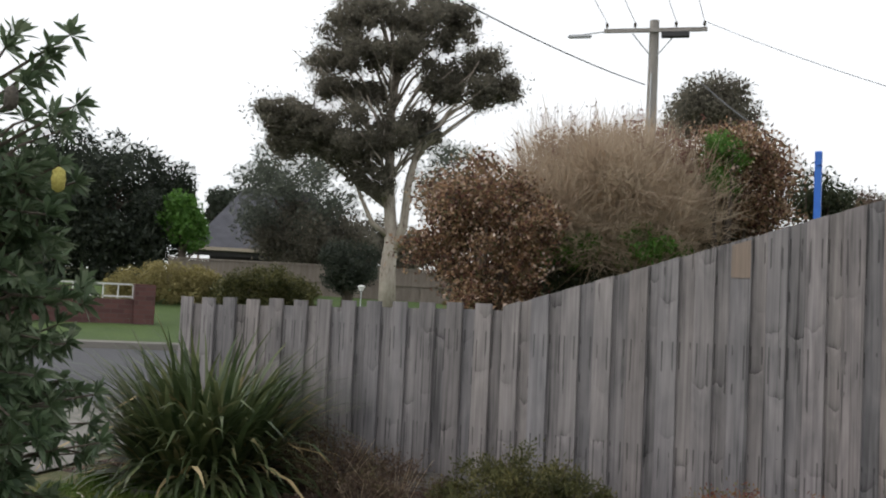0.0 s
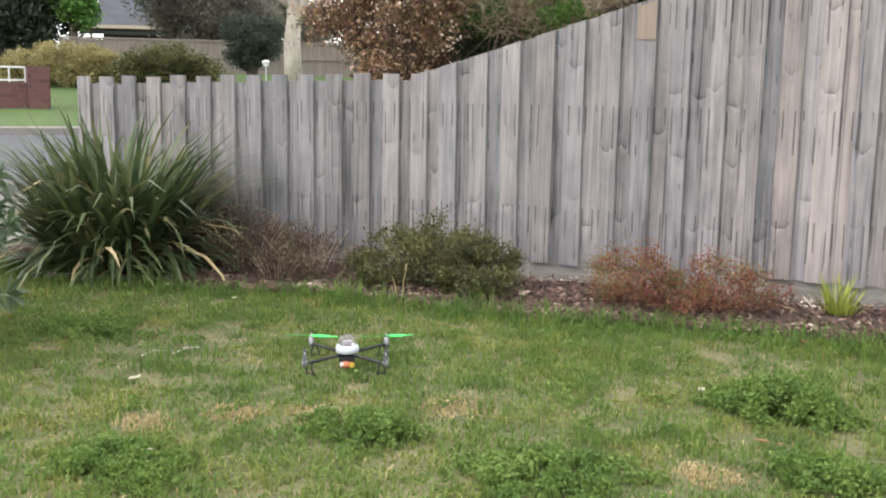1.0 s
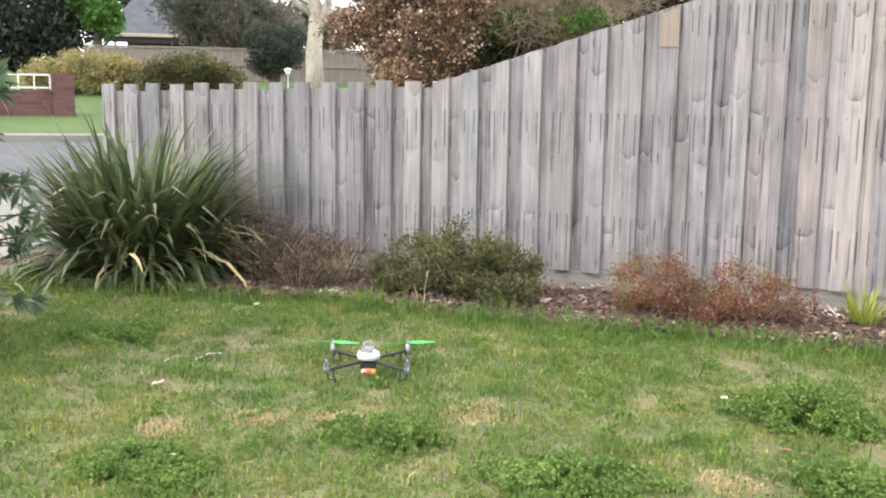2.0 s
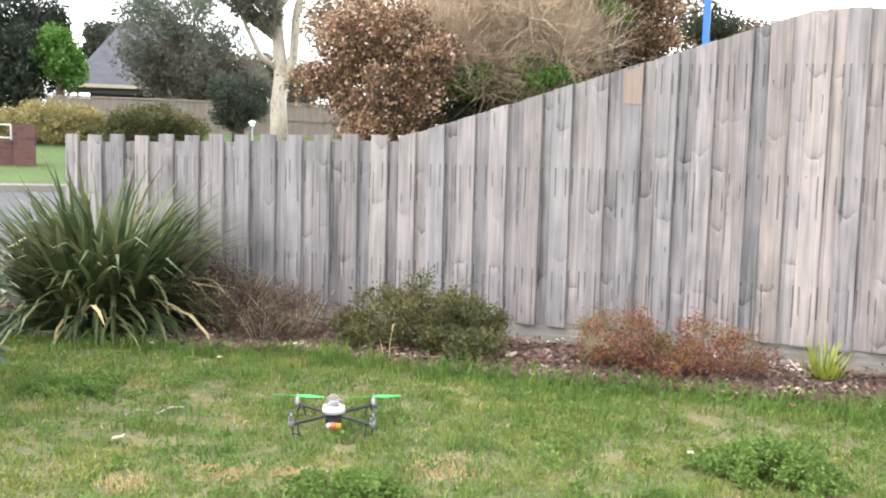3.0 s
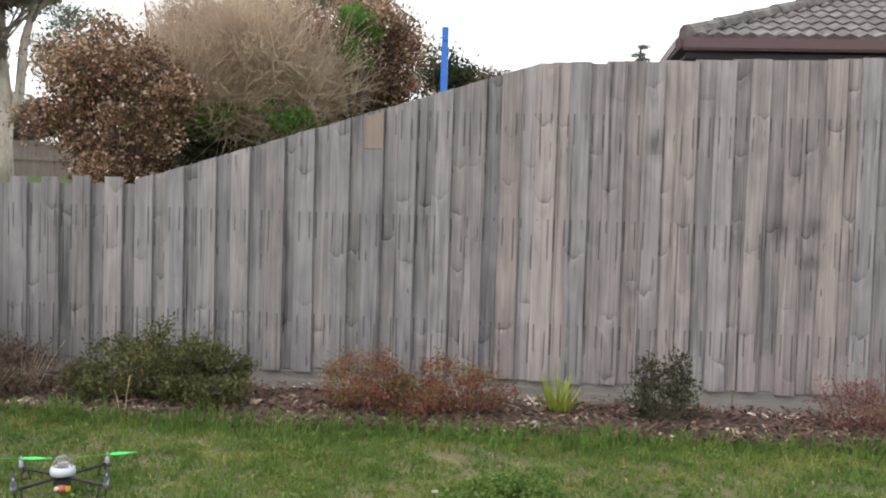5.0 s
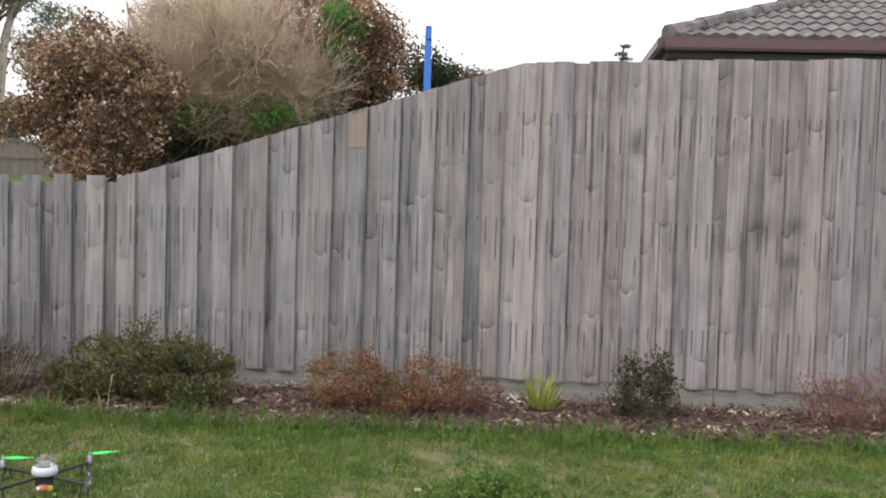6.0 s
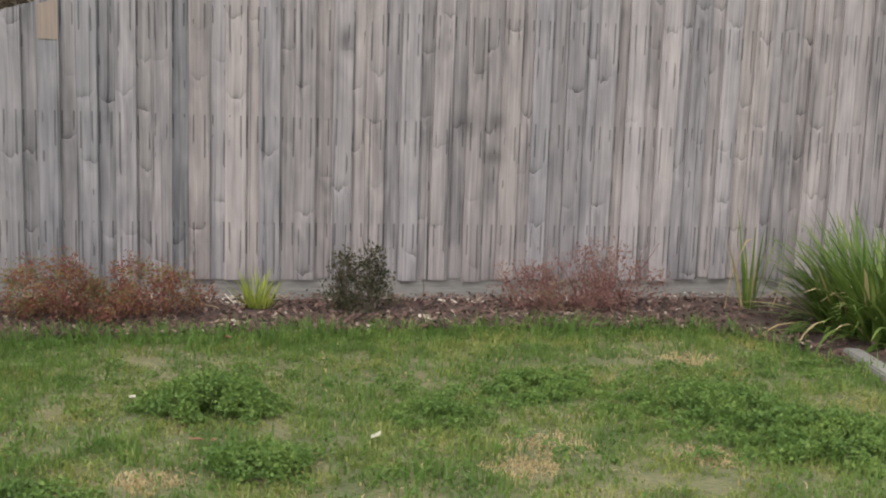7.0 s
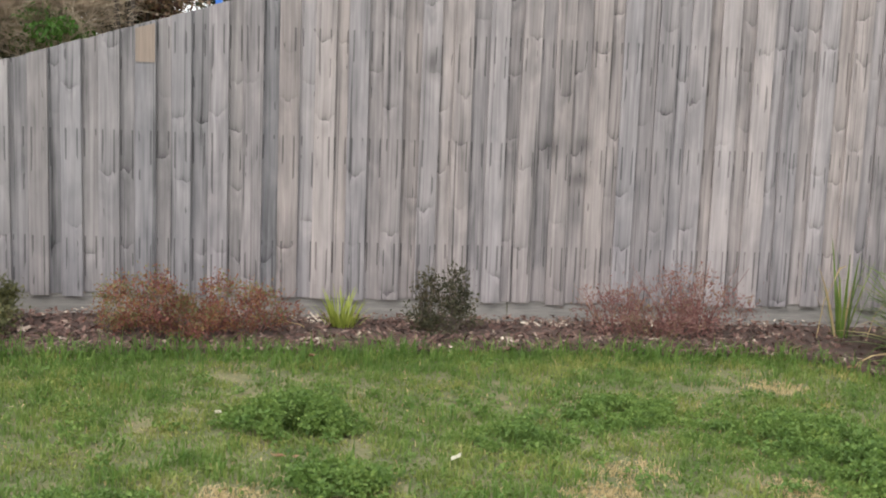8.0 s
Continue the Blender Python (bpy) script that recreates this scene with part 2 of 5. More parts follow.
BRIGHT = leafy("bright_strap_leaves", [(0.0, (0.05, 0.09, 0.018)), (0.6, (0.11, 0.17, 0.034)), (1.0, (0.22, 0.26, 0.07))], 0.45, 0.35)
HEATH = leafy("brown_heath_leaves", [(0.0, (0.06, 0.04, 0.032)), (0.6, (0.13, 0.088, 0.062)), (1.0, (0.13, 0.12, 0.055))])
OLIVE = leafy("olive_shrub_leaves", [(0.0, (0.035, 0.042, 0.016)), (0.6, (0.1, 0.1, 0.036)), (1.0, (0.2, 0.17, 0.07))])
HEATHGREEN = leafy("dull_dark_leaves", [(0.0, (0.03, 0.032, 0.016)), (0.6, (0.07, 0.065, 0.034)), (1.0, (0.13, 0.095, 0.06))])
RUST = leafy("rusty_shrub_leaves", [(0.0, (0.085, 0.04, 0.04)), (0.35, (0.195, 0.066, 0.052)), (0.52, (0.235, 0.115, 0.052)), (0.7, (0.13, 0.12, 0.045)), (1.0, (0.2, 0.185, 0.075))])
MAROON = leafy("maroon_shrub_leaves", [(0.0, (0.13, 0.055, 0.052)), (0.6, (0.23, 0.115, 0.098)), (1.0, (0.2, 0.155, 0.08))])
DARKLEAF = leafy("dark_shrub_leaves", [(0.0, (0.025, 0.035, 0.018)), (0.7, (0.055, 0.07, 0.035)), (1.0, (0.12, 0.115, 0.065))])
PHOTINIA = leafy("red_and_green_leaves", [(0.0, (0.035, 0.028, 0.02)), (0.2, (0.075, 0.045, 0.036)), (0.35, (0.19, 0.088, 0.07)), (0.48, (0.12, 0.12, 0.055)), (0.65, (0.33, 0.19, 0.115)), (0.85, (0.48, 0.34, 0.21)), (1.0, (0.58, 0.46, 0.33))], 0.5, 0.5)
BLOSSOM = leafy("pale_blossom", [(0.0, (0.4, 0.27, 0.2)), (0.7, (0.55, 0.42, 0.34)), (1.0, (0.75, 0.68, 0.6))], 0.7)
TWIG = leafy("dry_twigs", [(0.0, (0.38, 0.29, 0.21)), (1.0, (0.62, 0.52, 0.4))], 0.9, 0.4)
DRYLEAF = leafy("dry_tan_leaves", [(0.0, (0.2, 0.15, 0.1)), (0.6, (0.36, 0.27, 0.18)), (1.0, (0.26, 0.25, 0.12))], 0.7, 0.5)
FRESH = leafy("fresh_green_leaves", [(0.0, (0.05, 0.13, 0.02)), (1.0, (0.13, 0.26, 0.05))])
GUMLEAF = leafy("paperbark_leaves", [(0.0, (0.115, 0.105, 0.085)), (0.6, (0.19, 0.175, 0.14)), (1.0, (0.28, 0.26, 0.2))], 0.6, 0.62)
GREYLEAF = leafy("grey_green_leaves", [(0.0, (0.06, 0.068, 0.055)), (0.6, (0.13, 0.145, 0.115)), (1.0, (0.25, 0.27, 0.21))], 0.5, 0.45)
CYPRESS = leafy("dark_cypress_leaves", [(0.0, (0.022, 0.032, 0.024)), (0.7, (0.05, 0.06, 0.042)), (1.0, (0.085, 0.1, 0.065))])
GOLD = leafy("golden_hedge_leaves", [(0.0, (0.15, 0.13, 0.045)), (1.0, (0.4, 0.34, 0.15))])
BANKSIA = leafy("banksia_leaves", [(0.0, (0.045, 0.075, 0.038)), (0.6, (0.105, 0.15, 0.08)), (1.0, (0.24, 0.28, 0.19))], 0.4, 0.3)
CONE = noisy("banksia_flower", [(0.3, (0.3, 0.26, 0.06)), (0.7, (0.55, 0.48, 0.14))], 60, 0.9, bump=0.8)
OLDCONE = noisy("old_banksia_cone", [(0.3, (0.05, 0.045, 0.04)), (0.7, (0.13, 0.11, 0.09))], 60, 0.9, bump=0.8)
BARK = noisy("pale_papery_bark", [(0.3, (0.13, 0.1, 0.08)), (0.45, (0.36, 0.31, 0.26)), (0.7, (0.52, 0.47, 0.4))], 6.5, 0.85, (1, 1, 0.35), 0.8, 25)
DARKBARK = noisy("dark_bark", [(0.3, (0.05, 0.04, 0.03)), (0.7, (0.13, 0.1, 0.08))], 5, 0.9, (1, 1, 0.3), 0.8, 30)
ASPHALT = noisy("grey_asphalt", [(0.3, (0.05, 0.05, 0.055)), (0.7, (0.08, 0.08, 0.086))], 0.8, 0.9, fine=150, bump=0.3)
CONCRETE = noisy("worn_concrete", [(0.25, (0.12, 0.113, 0.1)), (0.55, (0.18, 0.168, 0.15)), (0.8, (0.24, 0.225, 0.2))], 1.5, 0.9, fine=70, bump=0.2)
VERGE = noisy("verge_grass", [(0.3, (0.035, 0.065, 0.012)), (0.6, (0.06, 0.1, 0.018)), (0.85, (0.09, 0.125, 0.032))], 1.2, 0.95, fine=30, bump=0.8)
WHITE = plain("white_enamel", (0.72, 0.72, 0.7), 0.4)
BLUE = plain("blue_paint", (0.02, 0.13, 0.5), 0.45)
POLEWOOD = noisy("grey_pole_timber", [(0.3, (0.2, 0.185, 0.17)), (0.7, (0.36, 0.335, 0.31))], 4, 0.85, (3, 3, 0.3), 0.5, 30)
STEEL = plain("galvanised_steel", (0.42, 0.43, 0.44), 0.45, 0.7)
RUBBER = plain("black_cable", (0.03, 0.03, 0.032), 0.6)
FARFENCE = noisy("far_timber_fence", [(0.3, (0.15, 0.12, 0.1)), (0.7, (0.27, 0.23, 0.2))], 2, 0.9, (6, 6, 0.5), 0.4, 20)
SLATE = noisy("dark_roof_tiles", [(0.3, (0.045, 0.045, 0.055)), (0.7, (0.09, 0.09, 0.105))], 3, 0.95, fine=30, bump=0.5)
CREAM = plain("cream_render", (0.5, 0.42, 0.34), 0.8)
MAROONPAINT = plain("maroon_gutter_paint", (0.085, 0.042, 0.045), 0.45)
# near-black for eave boards; on walls it paints in the shade below the eaves
EAVESHADE = plain("dark_eave_and_wall_shade", (0.05, 0.045, 0.05), 0.7)


def brick_material():
    m, n, l, p = nodes_of("red_brown_brick")
    g = n.new("ShaderNodeTexCoord")
    mp = n.new("ShaderNodeMapping")
    mp.inputs["Rotation"].default_value = (radians(90), 0, 0)
    b = n.new("ShaderNodeTexBrick")
    b.inputs["Color1"].default_value, b.inputs["Color2"].default_value = (0.075, 0.032, 0.03, 1), (0.12, 0.05, 0.045, 1)
    b.inputs["Mortar"].default_value = (0.1, 0.065, 0.06, 1)
    b.inputs["Scale"].default_value = 1.0
    b.inputs["Brick Width"].default_value, b.inputs["Row Height"].default_value, b.inputs["Mortar Size"].default_value = 0.24, 0.086, 0.006
    l.new(g.outputs["Object"], mp.inputs[0])
    l.new(mp.outputs[0], b.inputs["Vector"])
    l.new(b.outputs[0], p.inputs["Base Color"])
    p.inputs["Roughness"].default_value = 0.85
    return m


BRICK = brick_material()


def tile_material():
    m, n, l, p = nodes_of("weathered_concrete_roof_tile")
    g, oi = n.new("ShaderNodeNewGeometry"), n.new("ShaderNodeObjectInfo")
    t = n.new("ShaderNodeTexNoise")
    t.inputs["Scale"].default_value, t.inputs["Detail"].default_value = 9, 5
    l.new(g.outputs["Position"], t.inputs["Vector"])
    r = ramp(n, [(0.3, (0.05, 0.04, 0.04)), (0.55, (0.095, 0.08, 0.077)), (0.8, (0.2, 0.185, 0.175))])
    l.new(math_node(n, l, "ADD", math_node(n, l, "MULTIPLY", oi.outputs["Random"], 0.12), t.outputs[0]), r.inputs[0])
    l.new(r.outputs[0], p.inputs["Base Color"])
    p.inputs["Roughness"].default_value = 0.7
    return m


TILE = tile_material()


# ---- building helpers ----
def thing(name, label, category, at=(0, 0, 0), turn=0, group="", kind=""):
    ob = new(name)
    ob.matrix_world = pose(*at, 0, 0, turn)
    return tagged(ob, label, category, group, kind)


def part(name, bm, material, parent=None, label="", smooth=False):
    me = bpy.data.meshes.new(name)
    bm.to_mesh(me)
    bm.free()
    me.materials.append(material)
    if smooth:
        me.polygons.foreach_set("use_smooth", [True] * len(me.polygons))
    ob = new(name, me)
    if parent:
        ob.parent = parent
    if label:
        ob["label"] = label
    return ob


def raw(name, verts, faces, material, parent=None, label=""):
    me = bpy.data.meshes.new(name)
    me.from_pydata(verts, [], faces)
    me.materials.append(material)
    ob = new(name, me)
    if parent:
        ob.parent = parent
    if label:
        ob["label"] = label
    return ob


def box(bm, x0, x1, y0, y1, z0, z1, m=None, bevel=0.0):
    r = bmesh.ops.create_cube(bm, size=1)
    v = r["verts"]
    for p in v:
        p.co = Vector((x0 + (p.co.x + 0.5) * (x1 - x0), y0 + (p.co.y + 0.5) * (y1 - y0), z0 + (p.co.z + 0.5) * (z1 - z0)))
    if bevel:
        e = list({k for p in v for k in p.link_edges})
        v = bmesh.ops.bevel(bm, geom=e, offset=bevel, segments=2, affect="EDGES")["verts"]
    if m:
        bmesh.ops.transform(bm, matrix=m, verts=list({p for p in v}))
    return bm


def boxed(*a, m=None, bevel=0.0):
    return box(bmesh.new(), *a, m=m, bevel=bevel)


def tube(bm, pts, radii, seg=8):
    """A round limb through the points, tapering by the radii."""
    rings = []
    pts = [Vector(p) for p in pts]
    for i, p in enumerate(pts):
        d = (pts[min(i + 1, len(pts) - 1)] - pts[max(i - 1, 0)]).normalized()
        a = d.cross(Vector((0.31, 0.95, 0.07))).normalized()
        b = d.cross(a)
        rings.append([bm.verts.new(p + radii[i] * (math.cos(k * math.tau / seg) * a + math.sin(k * math.tau / seg) * b)) for k in range(seg)])
    for u, w in zip(rings, rings[1:]):
        for k in range(seg):
            bm.faces.new((u[k], u[(k + 1) % seg], w[(k + 1) % seg], w[k]))
    bm.faces.new(rings[0][::-1])
    bm.faces.new(rings[-1])
    return bm


def lathe(bm, profile, seg=20, centre=(0, 0, 0)):
    cx, cy, cz = centre
    rings = [[bm.verts.new((cx + r * math.cos(k * math.tau / seg), cy + r * math.sin(k * math.tau / seg), cz + z)) for k in range(seg)] for r, z in profile]
    for u, w in zip(rings, rings[1:]):
        for k in range(seg):
            bm.faces.new((u[k], u[(k + 1) % seg], w[(k + 1) % seg], w[k]))
    bm.faces.new(rings[0][::-1])
    bm.faces.new(rings[-1])
    return bm


def strew(rng, clumps, count, length, width, shell=0.5, up=0.0, spread=0.35):
    """Leaves as small folded diamonds strewn through ellipsoid clumps (x, y, z, rx, ry, rz). Returns verts and faces."""
    c = np.array(clumps, float)
    vol = (c[:, 3] * c[:, 4] * c[:, 5]) ** 0.75
    k = rng.choice(len(c), count, p=vol / vol.sum())
    d = rng.normal(size=(count, 3))
    d /= np.linalg.norm(d, axis=1)[:, None]
    rad = shell + (1 - shell) * rng.random(count) ** 0.6
    rad *= 1 + spread * rng.normal(size=count) * 0.35
    pos = c[k, :3] + d * rad[:, None] * c[k, 3:6]
    ax = rng.normal(size=(count, 3)) + d * 0.8 + np.array([0, 0, up])
    ax /= np.linalg.norm(ax, axis=1)[:, None]
    sd = np.cross(ax, rng.normal(size=(count, 3)))
    sd /= np.linalg.norm(sd, axis=1)[:, None]
    le = length * (0.6 + 0.8 * rng.random(count))[:, None]
    wi = width * (0.6 + 0.8 * rng.random(count))[:, None]
    v = np.stack([pos - ax * le / 2, pos + sd * wi / 2, pos + ax * le / 2, pos - sd * wi / 2], 1).reshape(-1, 3)
    f = np.arange(count * 4).reshape(-1, 4)
    return v, f


def crown(name, rng, clumps, count, length, width, material, parent=None, label="", **kw):
    v, f = strew(rng, clumps, count, length, width, **kw)
    return raw(name, v.tolist(), f.tolist(), material, parent, label)


def lumps(rng, centre, radii, n, size, flat=0.7):
    """Smaller clumps spread over a big ellipsoid, for an uneven outline."""
    out = []
    for _ in range(n):
        d = rng.normal(size=3)
        d /= np.linalg.norm(d)
        r = 0.35 + 0.6 * rng.random() ** 0.5
        s = size * (0.6 + 0.8 * rng.random())
        out.append((*(np.array(centre) + d * r * np.array(radii)), s, s, s * flat))
    return out


def blades(rng, roots, length, width, lean, droop, seg=4):
    """Strap leaves that rise from their roots, lean out and droop at the tip. roots: (x, y, z, heading)."""
    verts, faces = [], []
    for x, y, z, h in roots:
        le, w = length * (0.55 + 0.6 * rng.random()), width * (0.7 + 0.6 * rng.random())
        a, dr = lean * (0.15 + rng.random()), droop * (0.3 + 1.2 * rng.random())
        dx, dy = math.cos(h), math.sin(h)
        p = np.array([x, y, z], float)
        b = len(verts)
        for i in range(seg + 1):
            s = i / seg
            wi = w * (1 - s ** 2.5) * (0.6 + 0.4 * min(1, 4 * s)) / 2 + 0.0004
            verts += [tuple(p + np.array([-dy, dx, 0]) * wi), tuple(p - np.array([-dy, dx, 0]) * wi)]
            t = a + dr * s ** 1.6
            p = p + le / seg * np.array([dx * math.sin(t), dy * math.sin(t), math.cos(t)])
        for i in range(seg):
            faces.append((b + 2 * i, b + 2 * i + 1, b + 2 * i + 3, b + 2 * i + 2))
    return verts, faces


def ground_height(x, y):
    """Level lawn, then rising across the street."""
    u = -0.68 * x + 0.73 * y
    z = np.interp(u, [7.0, 17.0, 17.1, 20.0, 28.0, 45.0], [0.0, 0.31, 0.42, 0.62, 1.45, 2.2])
    return z


# ---- ground, road, driveway ----
def sheet(name, us, vs, material, lift):
    """A strip in street directions: u away across the street, v along it."""
    verts, faces = [], []
    for u in us:
        for v in vs:
            x, y = -0.68 * u + 0.73 * v, 0.73 * u + 0.68 * v
            x, y = x / 0.9953, y / 0.9953
            verts.append((x, y, float(ground_height(x, y)) + lift))
    m = len(vs)
    for i in range(len(us) - 1):
        for j in range(m - 1):
            faces.append((i * m + j, i * m + j + 1, (i + 1) * m + j + 1, (i + 1) * m + j))
    return raw(name, verts, faces, material)


far_u = [-600, -200, -60, -20, -8, -4, -2, 0, 1, 2, 3, 4, 5, 6, 7, 8, 10, 12, 14, 16, 17, 17.1, 18, 20, 24, 28, 36, 45, 80, 200, 900]
far_v = [-900, -200, -60, -30, -20, -12, -8, -6, -4, -2, 0, 2, 4, 6, 8, 12, 20, 30, 60, 200, 900]
ground = sheet("ground", far_u, far_v, SOIL, 0.0)
tagged(ground, "patchy green lawn with bare brown spots", "ground", kind="structure")
road = sheet("road", [10.4, 13, 15, 17.0], [-120, -40, -12, -6, 0, 6, 12, 40, 120], ASPHALT, 0.012)
tagged(road, "grey asphalt suburban street", "road", kind="structure")
verge = sheet("verge", [17.2, 19, 22, 25, 28, 36], [-60, -20, -10, -4, 0, 4, 10, 20, 60], VERGE, 0.015)
tagged(verge, "green nature strip and front lawn across the street", "grass", kind="structure")
kb = bmesh.new()
rows = []
for v in range(-60, 61, 2):
    ring = []
    for u, z in ((16.95, 0.0), (16.97, 0.11), (17.2, 0.13), (17.25, 0.0)):
        x, y = (-0.68 * u + 0.73 * v) / 0.9953, (0.73 * u + 0.68 * v) / 0.9953
        ring.append(kb.verts.new((x, y, 0.31 + z)))
    rows.append(ring)
for a, b in zip(rows, rows[1:]):
    for i in range(3):
        kb.faces.new((a[i], a[i + 1], b[i + 1], b[i]))
tagged(part("kerb", kb, CONCRETE), "pale concrete kerb along the far side of the street", "kerb", kind="structure")
dv = bmesh.new()
q = [(-5.3, 5.0), (-5.6, 6.0), (-6.4, 8.15), (-10.9, 3.95), (-9.6, 1.5), (-6.4, 1.2), (-5.1, 3.6)]
top = [dv.verts.new((x, y, float(ground_height(x, y)) + 0.02)) for x, y in q]
dv.faces.new(top)
bmesh.ops.triangulate(dv, faces=dv.faces[:])
bmesh.ops.subdivide_edges(dv, edges=dv.edges[:], cuts=6, use_grid_fill=True)
for p in dv.verts:
    p.co.z = float(ground_height(p.co.x, p.co.y)) + 0.022
tagged(part("driveway", dv, CONCRETE), "worn pale concrete driveway beside the lawn", "driveway", kind="structure")

# ---- paling fence ----
FENCE_Y = 5.93


def fence_top(x):
    return float(np.interp(x, [-5.3, -2.47, -0.14, 0.9, 3.4, 7.0], [1.19, 1.25, 1.965, 2.0, 2.055, 2.1]))


fence = thing("paling_fence", "weathered grey lapped timber paling fence, low then stepping up", "fence", (0, FENCE_Y, 0))
rngf = random.Random(4)
pieces = []
for n in range(-8, 54):
    right = 0.2 * (n - 18.2) + rngf.uniform(-0.008, 0.008)
    for front in (True, False):
        w = rngf.uniform(0.108, 0.118) if front else 0.13
        cx = right - w / 2 if front else right + 0.042 + rngf.uniform(-0.006, 0.006)
        pieces.append((cx, w, front))
plinth = boxed(-5.22, 1.02, 0.03, 0.052, -0.06, 0.16, bevel=0.004)
part("plinth_board", plinth, PLINTH, fence, "weathered grey plinth board")
plinth = boxed(1.026, 7.2, 0.032, 0.054, -0.06, 0.165, bevel=0.004)
part("plinth_board", plinth, PLINTH, fence, "weathered grey plinth board")

# ---- garden bed ----
def bed_edge(x):
    return float(np.interp(x, [-5.0, -4.0, -3.3, -2.6, -1.6, -0.4, 0.5, 1.2, 2.4, 2.75, 2.9, 6], [5.0, 4.75, 4.78, 5.0, 4.9, 5.02, 5.05, 5.1, 5.06, 4.5, 3.6, 3.4]))


rng = np.random.default_rng(11)
bv, bf = [], []
xs = np.arange(-5.3, 6.01, 0.1)
for x in xs:
    e = bed_edge(x)
    for j in range(9):
        y = e + (FENCE_Y + 0.02 - e) * j / 8
        bv.append((x, y, 0.006 + 0.03 * math.sin(math.pi * j / 8) + 0.012 * noise.noise((x * 5, y * 5, 0))))
for i in range(len(xs) - 1):
    for j in range(8):
        bf.append((i * 9 + j, (i + 1) * 9 + j, (i + 1) * 9 + j + 1, i * 9 + j + 1))
bed = raw("garden_bed", bv, bf, MULCH)
tagged(bed, "strip of damp brown bark mulch along the fence", "garden bed", kind="structure")
cv, cf = [], []
for _ in range(14000):
    x = rng.uniform(-5.2, 4.2)
    e = bed_edge(x)
    y = rng.uniform(e - 0.05, FENCE_Y)
    a, t = rng.uniform(0, math.tau), rng.normal() * 0.35
    le, w = rng.uniform(0.006, 0.019) * (1 + 1.3 * (rng.random() < 0.08)), rng.uniform(0.003, 0.008)
    z = 0.03 + rng.uniform(0, 0.02)
    d = np.array([math.cos(a) * math.cos(t), math.sin(a) * math.cos(t), math.sin(t)]) * le
    s = np.array([-math.sin(a), math.cos(a), rng.normal() * 0.3]) * w
    o = np.array([x, y, z])
    b = len(cv)
    cv += [tuple(o - d - s), tuple(o + d - s), tuple(o + d + s), tuple(o - d + s)]
    cf.append((b, b + 1, b + 2, b + 3))
chips = raw("bark_chips", cv, cf, CHIP)
tagged(chips, "scattered brown and pale bark chips on the garden bed", "mulch", kind="stuff")

# ---- lawn ----
BARE = [(*(-1.28, 3.40), 0.16), (*(-1.97, 3.01), 0.12), (*(-1.72, 3.12), 0.1), (*(1.03, 3.32), 0.16), (*(2.05, 4.46), 0.14), (*(1.55, 3.14), 0.13), (*(0.87, 3.10), 0.13), (*(-0.32, 3.08), 0.12), (*(-2.20, 2.80), 0.13)]
CLUMPS = [(*(-0.15, 3.83), 0.3, 0.15), (*(-1.46, 3.01), 0.24, 0.09), (*(-3.27, 3.76), 0.3, 0.05), (*(-2.02, 2.41), 0.25, 0.06), (*(0.02, 3.16), 0.22, 0.08), (*(2.02, 3.26), 0.42, 0.1), (*(1.81, 3.67), 0.36, 0.09), (*(1.20, 4.01), 0.28, 0.06), (*(-0.78, 2.87), 0.3, 0.06), (*(0.68, 3.65), 0.22, 0.05)]


def lawn_blades(count, x0, x1, y0, y1, tall, pick, seed):
    r = np.random.default_rng(seed)
    x, y = r.uniform(x0, x1, count), r.uniform(y0, y1, count)
    keep = []
    for i in range(count):
        keep.append(pick(x[i], y[i], r))
    k = np.array(keep)
    x, y, k = x[k > 0], y[k > 0], k[k > 0]
    m = len(x)
    h = tall * k * r.uniform(0.5, 1.3, m)
    a, ln = r.uniform(0, math.tau, m), r.normal(0, 0.85, m)
    w = r.uniform(0.0018, 0.0042, m)
    dx, dy = np.cos(a), np.sin(a)
    z = np.array([float(ground_height(p, q)) for p, q in zip(x, y)]) - 0.004
    base = np.stack([x, y, z], 1)
    side = np.stack([-dy, dx, 0 * x], 1) * w[:, None]
    b = r.uniform(0, math.tau, m)
    mid = base + np.stack([np.cos(b) * h * 0.25 * ln, np.sin(b) * h * 0.25 * ln, h * 0.55], 1)
    tip = base + np.stack([np.cos(b) * h * ln, np.sin(b) * h * ln, h * np.maximum(0.25, 1 - 0.35 * np.abs(ln))], 1)
    v = np.stack([base - side, base + side, mid + side * 0.8, mid - side * 0.8, tip], 1).reshape(-1, 3)
    i = np.arange(m)[:, None] * 5
    quads = (i + np.array([0, 1, 2, 3])).tolist()
    tris = (i + np.array([3, 2, 4])).tolist()
    return v.tolist(), quads + tris


def on_lawn(x, y):
    if x < -5.2 and y > 3.4 or y > bed_edge(x) + 0.03:
        return 0
    return 0 if x < -5.0 else 1


def short_grass(x, y, r):
    if not on_lawn(x, y):
        return 0
    for bx, by, br in BARE:
        d = math.hypot(x - bx, (y - by) * 0.8) / br
        if d < 1 and r.random() > d * d * 0.7:
            return 0
    n = 0.8 * noise.noise((x * 1.3, y * 1.3, 3)) + 0.9 * noise.noise((x * 6, y * 6, 7)) + 0.5 * noise.noise((x * 15, y * 15, 9))
    if r.random() > 0.98 + n:
        return 0
    return max(0.45, 0.9 + 0.7 * n)


